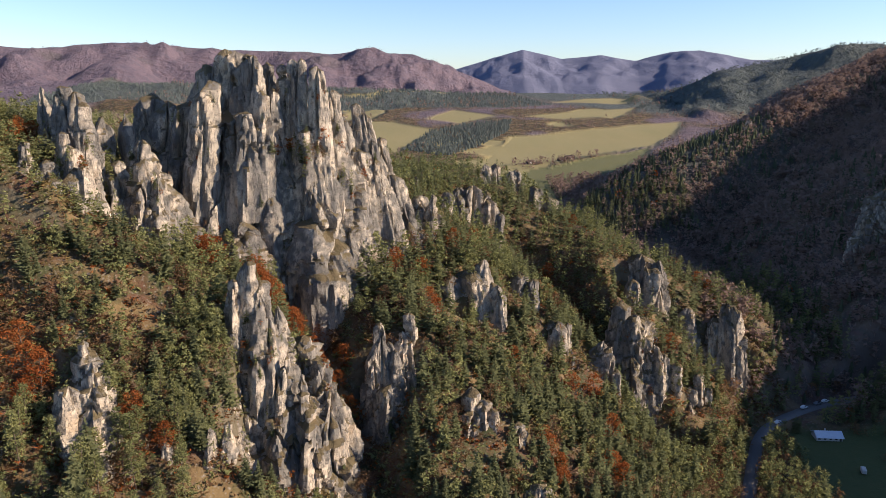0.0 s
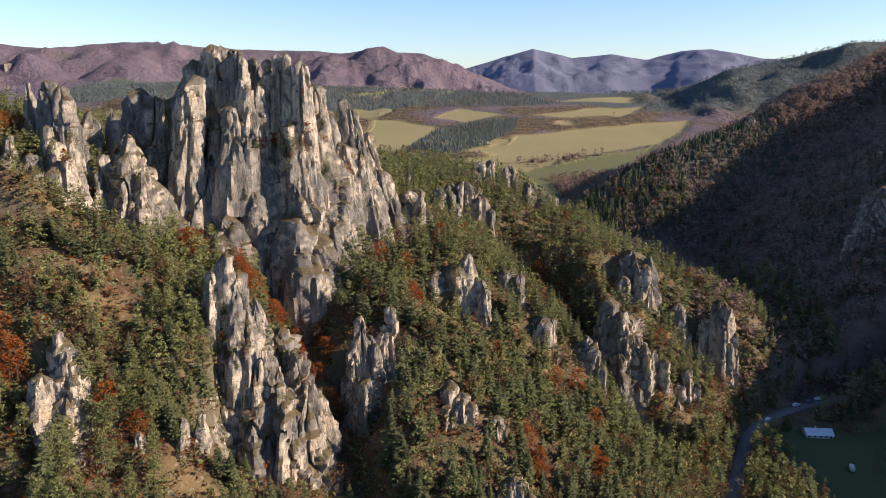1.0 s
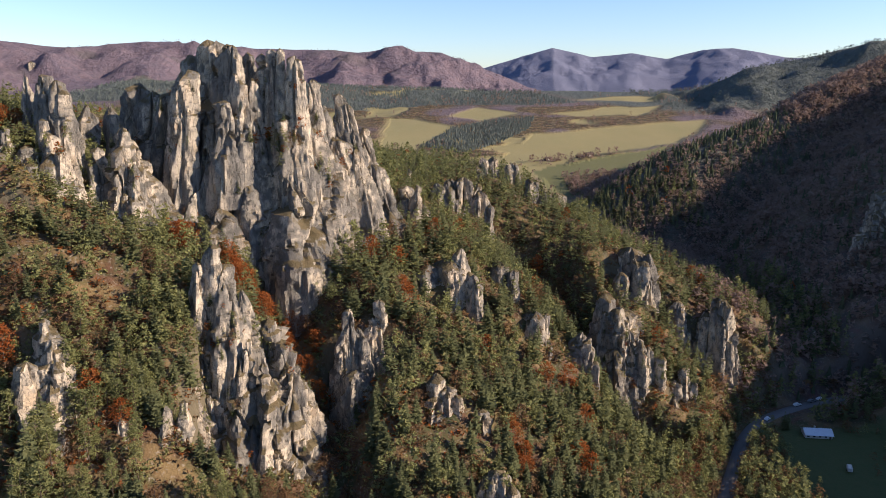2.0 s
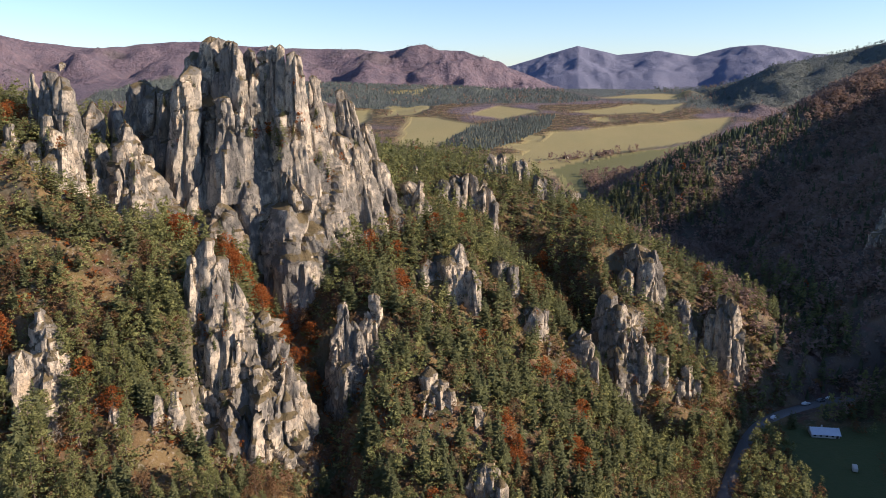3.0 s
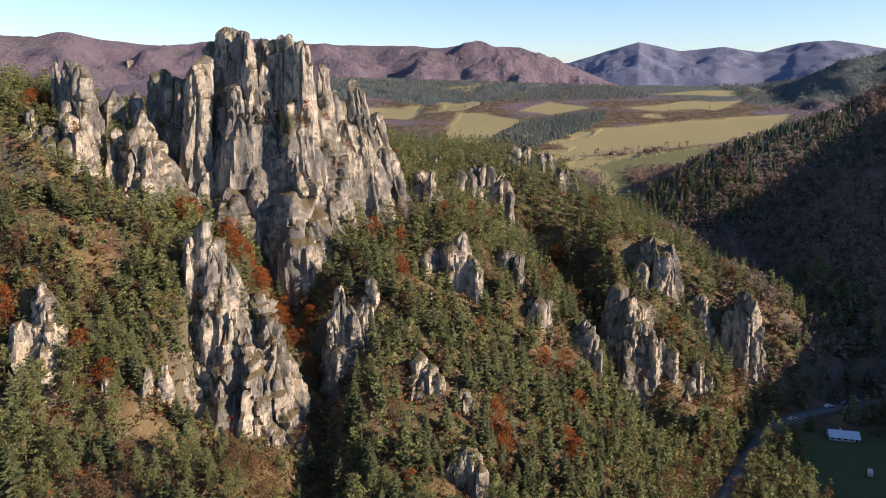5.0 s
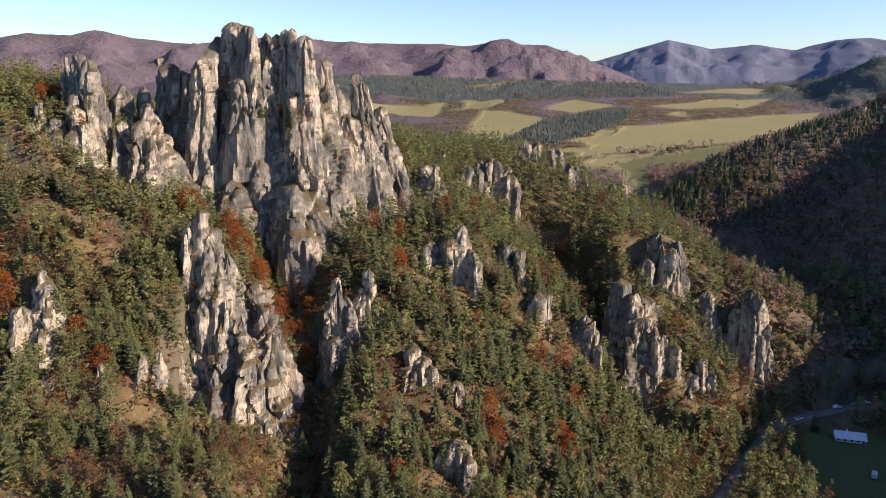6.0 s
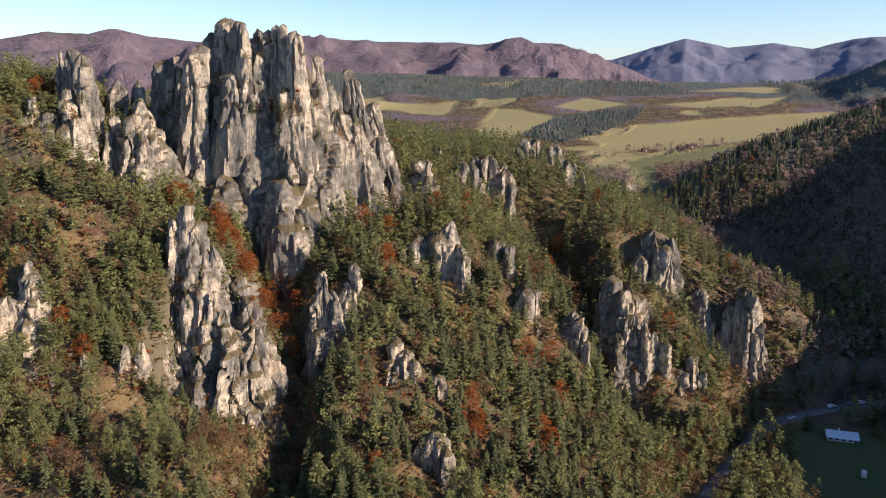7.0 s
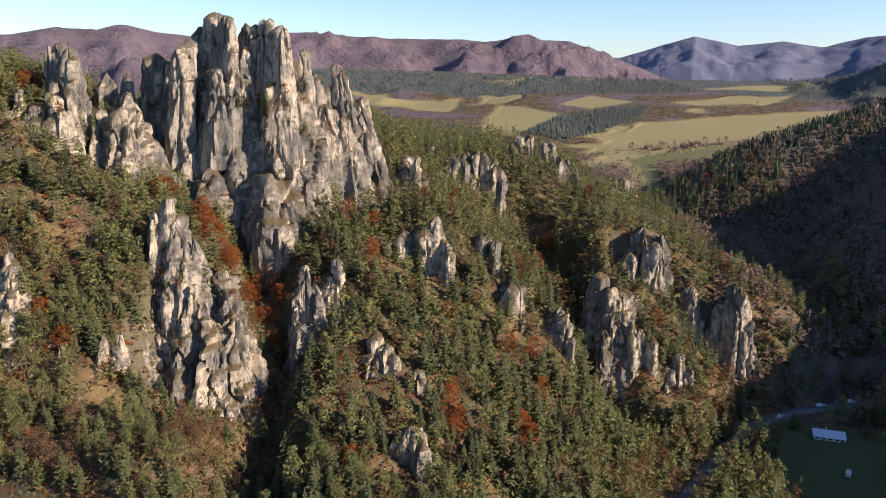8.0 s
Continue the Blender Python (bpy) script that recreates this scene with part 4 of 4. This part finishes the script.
def perch(x0, x1, z0, z1, count, seed, low, high, y0=120):
    """Dwarf pines and tufts that grip the open faces, in drifts."""
    rnd = random.Random(seed)
    for _ in range(count):
        x, z = rnd.uniform(x0, x1), rnd.uniform(z0, z1)
        if vnoise(x / 7.0, 0.0, z / 9.0, seed) < -0.1:
            continue
        hit = rock_tree.ray_cast(Vector((x, y0, z)), Vector((0, 1, -0.12)))
        if hit[0] is None or hit[1].z < -0.1 or hit[0].y > 330:
            continue
        plant(rnd.choice(("pine", "pine", "spruce", "brown", "rust")), hit[0].x, hit[0].y + 0.2, hit[0].z - 0.4, rnd.uniform(low, high), False)


perch(-64, -42, 114, 144, 120, 31, 0.25, 0.7, 225)
perch(-38, -20, 106, 134, 70, 32, 0.25, 0.55, 240)
perch(-82, -64, 96, 116, 70, 33, 0.25, 0.6, 225)
perch(-100, -34, 100, 158, 110, 34, 0.18, 0.4, 225)
perch(-62, -28, 44, 92, 170, 35, 0.2, 0.5, 165)
perch(-132, -92, 104, 150, 90, 36, 0.25, 0.65, 190)
perch(74, 110, 22, 70, 60, 37, 0.2, 0.5, 270)
perch(0, 60, 48, 88, 60, 38, 0.2, 0.5, 240)
cling(-63, -27, 183, 206, 150, 1, 0.2, 0.42)
cling(-62, -44, 194, 202, 60, 2, 0.3, 0.55, 88)
cling(-72, -34, 246, 274, 420, 3, 0.2, 0.5, 140)
cling(-150, -106, 203, 250, 520, 4, 0.35, 0.85)
cling(-106, -90, 226, 246, 60, 7, 0.25, 0.5)
cling(84, 108, 326, 352, 90, 8, 0.35, 0.7)
cling(124, 146, 322, 344, 40, 9, 0.3, 0.5)
cling(0, 30, 340, 366, 60, 10, 0.3, 0.6)
cling(-44, -22, 254, 292, 60, 5, 0.25, 0.5, 130)
cling(-105, -80, 150, 178, 50, 6, 0.2, 0.4)


def wood_mesh(name, label, rows, shapes, material):
    vs, fs, n = [], [], 0
    for i, (v0, f0) in enumerate(shapes):
        r = np.array([q[1:] for q in rows if q[0] == i])
        if not len(r):
            continue
        c, s = np.cos(r[:, 4]), np.sin(r[:, 4])
        x = (v0[None, :, 0] * c[:, None] - v0[None, :, 1] * s[:, None]) * r[:, 3:4] + r[:, 0:1]
        y = (v0[None, :, 0] * s[:, None] + v0[None, :, 1] * c[:, None]) * r[:, 3:4] + r[:, 1:2]
        z = v0[None, :, 2] * r[:, 3:4] + r[:, 2:3]
        vs.append(np.stack([x, y, z], -1).reshape(-1, 3))
        fs.append((f0[None] + (np.arange(len(r)) * len(v0))[:, None, None] + n).reshape(-1, 3))
        n += len(r) * len(v0)
    if vs:
        tagged(new(name, mesh_from(name, np.concatenate(vs), np.concatenate(fs), material, False)), label, "forest", kind="stuff")


for kind, rows in WOODS.items():
    wood_mesh(KINDS[kind]["name"].replace("tree", "wood"), {"spruce": "dense dark green spruces on the ridge", "pine": "dense olive pines on the rocky ridge", "rust": "rust-red beeches between the pines", "brown": "brown half-bare trees between the pines"}[kind], rows, LIGHT[kind], KINDS[kind]["mat"])


# ---- undergrowth ----
def undergrowth(name, label, count, seed, material, lo, hi, steep=0.0):
    rng = np.random.default_rng(seed)
    y = rng.uniform(138, 420, count)
    x = rng.uniform(-0.70, 0.50, count) * y
    n = fbm(x / 22, y / 22, 0.4, 55, 3)
    ok = (n > lo) & (n < hi) & (along(x, y, ROAD)[0] > 4)
    if steep:
        ok &= np.hypot(land(x + 1, y) - land(x - 1, y), land(x, y + 1) - land(x, y - 1)) > 2 * steep
    x, y = x[ok], y[ok]
    z = land(x, y)
    shapes = [clump_crown(500 + i, 1.5, 1.1, 5, 3, 0.55, 0.0, 0.5) for i in range(3)]
    rows = []
    for i, (a, b, c) in enumerate(zip(x, y, z)):
        hit = rock_tree.ray_cast(Vector((a, b, 400)), Vector((0, 0, -1)))
        if hit[0] is not None and hit[0].z > c:
            if hit[1].z < 0.55 or hit[0].z > 150:
                continue
            c = hit[0].z
        rows.append((i % 3, a, b, c - 0.1, rng.uniform(0.7, 1.7), rng.uniform(0, 6.28)))
    wood_mesh(name, label, rows, shapes, material)


DRYGRASS = leaf_material("dry_grass", (0.128, 0.102, 0.043), (0.230, 0.170, 0.072), (0.255, 0.170, 0.076))
undergrowth("brown_bushes", "rust-brown bilberry and beech scrub on the slope", 8000, 71, BROWN, 0.0, 9)
undergrowth("rust_bushes", "red-brown autumn scrub between the rocks", 3500, 72, RUST, 0.25, 9)
undergrowth("scrub", "olive juniper scrub clinging to steep ground", 22000, 75, PINE, -9, 9, 1.15)
undergrowth("brown_scrub", "brown dry scrub clinging to steep ground", 18000, 76, BROWN, -9, 9, 1.15)
undergrowth("dry_grass", "ochre dry grass tufts on ledges and slopes", 15000, 73, DRYGRASS, -9, 0.05)


# ---- woods farther off ----
def tiny_spruce(seed):
    """Ragged skirts one over another, for spruces far away."""
    rng = np.random.default_rng(seed)
    v, f = [], []
    for i in range(3):
        z0, z1, wide = 12 * (0.08 + 0.27 * i), 12 * (0.5 + 0.25 * i), 2.6 * (1 - 0.28 * i)
        base = len(v)
        v.append((0, 0, z1))
        for j in range(7):
            a, q = j * 0.8976 + rng.uniform(-0.25, 0.25), wide * rng.uniform(0.6, 1.25)
            v.append((q * math.cos(a), q * math.sin(a), z0 + rng.uniform(-0.6, 0.8)))
        f += [(base, base + 1 + j, base + 1 + (j + 1) % 7) for j in range(7)]
    return np.array(v, float), np.array(f)


def tiny_round(seed):
    return clump_crown(seed, 9, 3.2, 9, 3, 1.5, 0.15, 1.3)


FAR_SPRUCE, FAR_ROUND = [tiny_spruce(200 + i) for i in range(3)], [tiny_round(300 + i) for i in range(3)]
BARE = leaf_material("bare_beech_wood", (0.22, 0.155, 0.13), (0.29, 0.20, 0.155), (0.30, 0.23, 0.18), 0.4)
# both leaf colours carry painted haze: beech towards mauve, spruce towards pale blue-grey
HAZYBEECH = leaf_material("hazy_beech_wood", (0.15, 0.11, 0.115), (0.20, 0.145, 0.14), (0.21, 0.16, 0.15), 0.2)
HAZYPINE = leaf_material("hazy_spruce", (0.10, 0.122, 0.118), (0.145, 0.165, 0.14), (0.16, 0.17, 0.14), 0.2)


DARKPINE = leaf_material("hillside_spruce", (0.065, 0.08, 0.052), (0.105, 0.12, 0.07), (0.13, 0.135, 0.075), 0.2)


def sow(x0, x1, y0, y1, count, keep, seed, scale=1.0):
    """Trees strewn over a stretch of land: keep gives the chance at each place."""
    rng = np.random.default_rng(seed)
    x, y = rng.uniform(x0, x1, count), rng.uniform(y0, y1, count)
    ok = rng.random(count) < keep(x, y)
    x, y = x[ok], y[ok]
    z = land(x, y)
    return [(int(v), a, b, c - 0.4, s, t) for v, a, b, c, s, t in zip(rng.integers(0, 3, len(x)), x, y, z, scale * rng.uniform(0.6, 1.05, len(x)), rng.uniform(0, 6.28, len(x)))]


def hill_side(x, y):
    d = np.minimum(along(x, y, EAST_RIDGE)[0], along(x, y, KNOLL_SPUR)[0])
    open_ = (along(x, y, ROAD)[0] > 5) & (along(x, y + 5, ROAD)[0] > 9) & ((x > 222) | (y > 306)) & (x > 128)
    return open_ * (d < 330) * (x < 0.75 * y + 40)


def spur_pines(x, y):
    return np.exp(-(along(x, y, KNOLL_SPUR)[0] / 48.0) ** 2) * step01(335, 300, x)


wood_mesh("beech_wood", "brown leafless beech wood on the shaded hillside", sow(120, 560, 240, 900, 13000, lambda x, y: hill_side(x, y) * 0.95 * (1 - 0.8 * spur_pines(x, y)), 5, 1.15), FAR_ROUND, BARE)
wood_mesh("spruce_wood", "dark spruces on the shaded hillside", sow(120, 520, 240, 880, 13000, lambda x, y: hill_side(x, y) * np.maximum(step01(0.05, 0.3, fbm(x / 60, y / 60, 0.3, 15, 3)) * 0.35, spur_pines(x, y)), 6, 0.75), FAR_SPRUCE, DARKPINE)


def off_field(x, y):
    k = np.ones(len(x))
    for poly in FIELDS:
        k *= ~in_polygon(x, y, poly)
    return k


BELT = ((-60, 1112), (-24, 1281), (49, 1371), (133, 1424), (115, 1290), (55, 1140), (5, 1065))
wood_mesh("spruce_belt", "dark spruce belt between the fields", sow(-80, 150, 1040, 1440, 6500, lambda x, y: in_polygon(x, y, BELT) * 0.85, 7, 0.65), FAR_SPRUCE, HAZYPINE)
wood_mesh("spruce_wood", "dark spruce wood on a low rise", sow(-900, 270, 1540, 2000, 9000, lambda x, y: in_polygon(x, y, PINE_WOOD) * off_field(x, y) * 0.9, 8, 0.65), FAR_SPRUCE, HAZYPINE)
wood_mesh("hedgerow", "brown hedges and copses between the fields", sow(-700, 600, 560, 1900, 9000, lambda x, y: off_field(x, y) * step01(-0.1, 0.35, -fbm(x / 90, y / 90, 0.7, 79, 3)) * 0.4, 9, 1.2), FAR_ROUND, BARE)
wood_mesh("beech_wood", "leafless beech wood along a distant ridge", sow(-2050, 180, 2150, 2680, 5500, lambda x, y: step01(420, 300, along(x, y, NORTH_WEST)[0]) * step01(15, 50, along(x, y, NORTH_WEST)[0]) * 0.6, 10, 0.6), FAR_ROUND, HAZYBEECH)
wood_mesh("mixed_wood", "dark mixed wood on a distant hill", sow(420, 1250, 1450, 2150, 3000, lambda x, y: step01(340, 260, along(x, y, MIDDLE_EAST)[0]) * off_field(x, y), 11), FAR_ROUND, HAZYPINE)


# ---- the valley floor: shed, cars ----
def shed(x, y, turn):
    """A long low building with a pale tin roof."""
    ob = tagged(new("house"), "long low house with a pale tin roof on a meadow", "house")
    ob.matrix_basis = pose(x, y, 0, 0, 0, turn)
    part("wall", box_mesh("wall", (11, 5.6, 1.8), (0, 0, 0.8), PLASTER), ob)
    for s in (-1, 1):
        me = box_mesh("roof", (12, 4.0, 0.12), (0, 0, 0), TIN, 0.02)
        me.transform(pose(0, s * 1.72, 2.55, -s * 30, 0, 0))
        roof = part("roof", me, ob, "pale ribbed tin roof slope")
        for i in range(13):
            rib = box_mesh("rib", (0.06, 4.0, 0.09), (0, 0, 0), TIN, 0)
            rib.transform(pose(-5.7 + i * 0.95, s * 1.72, 2.55, -s * 30, 0, 0) @ Matrix.Translation((0, 0, 0.1)))
            part("rib", rib, roof)
    part("chimney", box_mesh("chimney", (0.6, 0.6, 1.4), (-1, 0.3, 3.7), PLASTER), ob)
    for i in range(4):
        part("window", box_mesh("window", (1.0, 0.06, 0.8), (-4.4 + i * 2.4, -2.81, 1.0), DARKGLASS, 0.01), ob)
    part("door", box_mesh("door", (0.9, 0.06, 1.5), (4.7, -2.81, 0.76), DARKWOOD, 0.01), ob)
    return ob


shed(170.5, 293.5, -4)


def car(x, y, turn, paint, label):
    ob = tagged(new("car"), label, "car", group="cars on the road")
    ob.matrix_basis = pose(x, y, 0.3, 0, 0, turn)
    bm = bmesh.new()
    prof = ((-2.1, 0.35), (2.1, 0.35), (2.15, 0.75), (1.1, 0.9), (0.5, 1.42), (-1.2, 1.45), (-1.9, 0.95), (-2.15, 0.85))
    sides = [[bm.verts.new((px, s * (0.85 if pz < 1 else 0.68), pz)) for px, pz in prof] for s in (-1, 1)]
    bm.faces.new(sides[0])
    bm.faces.new(sides[1][::-1])
    for i in range(len(prof)):
        j = (i + 1) % len(prof)
        bm.faces.new((sides[0][j], sides[0][i], sides[1][i], sides[1][j]))
    bmesh.ops.recalc_face_normals(bm, faces=bm.faces[:])
    bmesh.ops.bevel(bm, geom=bm.edges[:], offset=0.06, segments=2, affect="EDGES")
    me = bpy.data.meshes.new("body")
    bm.to_mesh(me)
    bm.free()
    me.materials.append(paint)
    part("body", me, ob)
    part("windscreen", box_mesh("windscreen", (0.05, 1.3, 0.5), (0.86, 0, 1.18), DARKGLASS, 0.01), ob).rotation_euler = (0, 0, 0)
    for s in (-1, 1):
        part("side_window", box_mesh("side_window", (1.5, 0.04, 0.34), (-0.4, s * 0.77, 1.16), DARKGLASS, 0.01), ob)
    for wx in (-1.35, 1.3):
        for s in (-1, 1):
            bm = bmesh.new()
            bmesh.ops.create_cone(bm, cap_ends=True, segments=18, radius1=0.32, radius2=0.32, depth=0.2, matrix=pose(wx, s * 0.8, 0.32, 90))
            me = bpy.data.meshes.new("wheel")
            bm.to_mesh(me)
            bm.free()
            me.materials.append(RUBBER)
            part("wheel", me, ob)
    return ob


wood_mesh("tree_row", "brown trees in a row along the field edge", sow(90, 330, 985, 1160, 900, lambda x, y: (np.abs(along(x, y, ((100, 990), (159, 1009), (215, 1055)))[0]) < 9) * 1.0, 14, 1.3), FAR_ROUND, BARE)


def barn(x, y, turn, length, wide, high):
    """A dark farm building with a low gable."""
    z = float(land(np.array([x]), np.array([y]))[0])
    ob = tagged(new("barn"), "dark timber barn beside the field edge", "barn", group="farm buildings")
    ob.matrix_basis = pose(x, y, z - 0.3, 0, 0, turn)
    part("wall", box_mesh("wall", (length, wide, high), (0, 0, high / 2), DARKWOOD), ob)
    for s in (-1, 1):
        me = box_mesh("roof", (length + 1, wide * 0.62, 0.2), (0, 0, 0), DARKWOOD, 0.02)
        me.transform(pose(0, s * wide * 0.27, high + wide * 0.13, -s * 28, 0, 0))
        part("roof", me, ob)
    part("door", box_mesh("door", (2.5, 0.1, high * 0.8), (0, -wide / 2 - 0.04, high * 0.4), PLASTER, 0.01), ob)


barn(168, 1026, 20, 11, 6, 3)
barn(182, 1040, 22, 14, 7, 3.5)
barn(120, 1002, 30, 9, 6, 3.5)


def caravan(x, y, turn):
    ob = tagged(new("caravan"), "small pale caravan parked on the meadow", "caravan")
    ob.matrix_basis = pose(x, y, 0.0, 0, 0, turn)
    part("body", box_mesh("body", (3.8, 1.9, 1.7), (0, 0, 1.3), PLASTER, 0.25), ob)
    part("window", box_mesh("window", (1.2, 0.04, 0.5), (0.4, -0.96, 1.6), DARKGLASS, 0.01), ob)
    part("door", box_mesh("door", (0.6, 0.04, 1.4), (-1.2, -0.96, 1.25), PLASTER, 0.01), ob)
    for s in (-1, 1):
        bm = bmesh.new()
        bmesh.ops.create_cone(bm, cap_ends=True, segments=18, radius1=0.34, radius2=0.34, depth=0.2, matrix=pose(0, s * 0.9, 0.34, 90))
        me = bpy.data.meshes.new("wheel")
        bm.to_mesh(me)
        bm.free()
        me.materials.append(RUBBER)
        part("wheel", me, ob)


caravan(170, 264, 70)
car(174.8, 323.0, 28, PAINT, "small white car parked beside the valley road")
car(188.7, 330.0, 24, PAINT, "white car parked on the roadside verge")
car(183.4, 327.4, 26, GREYPAINT, "grey car parked on the roadside verge")
car(155.0, 307.5, 42, PAINT, "white car parked at the bend")
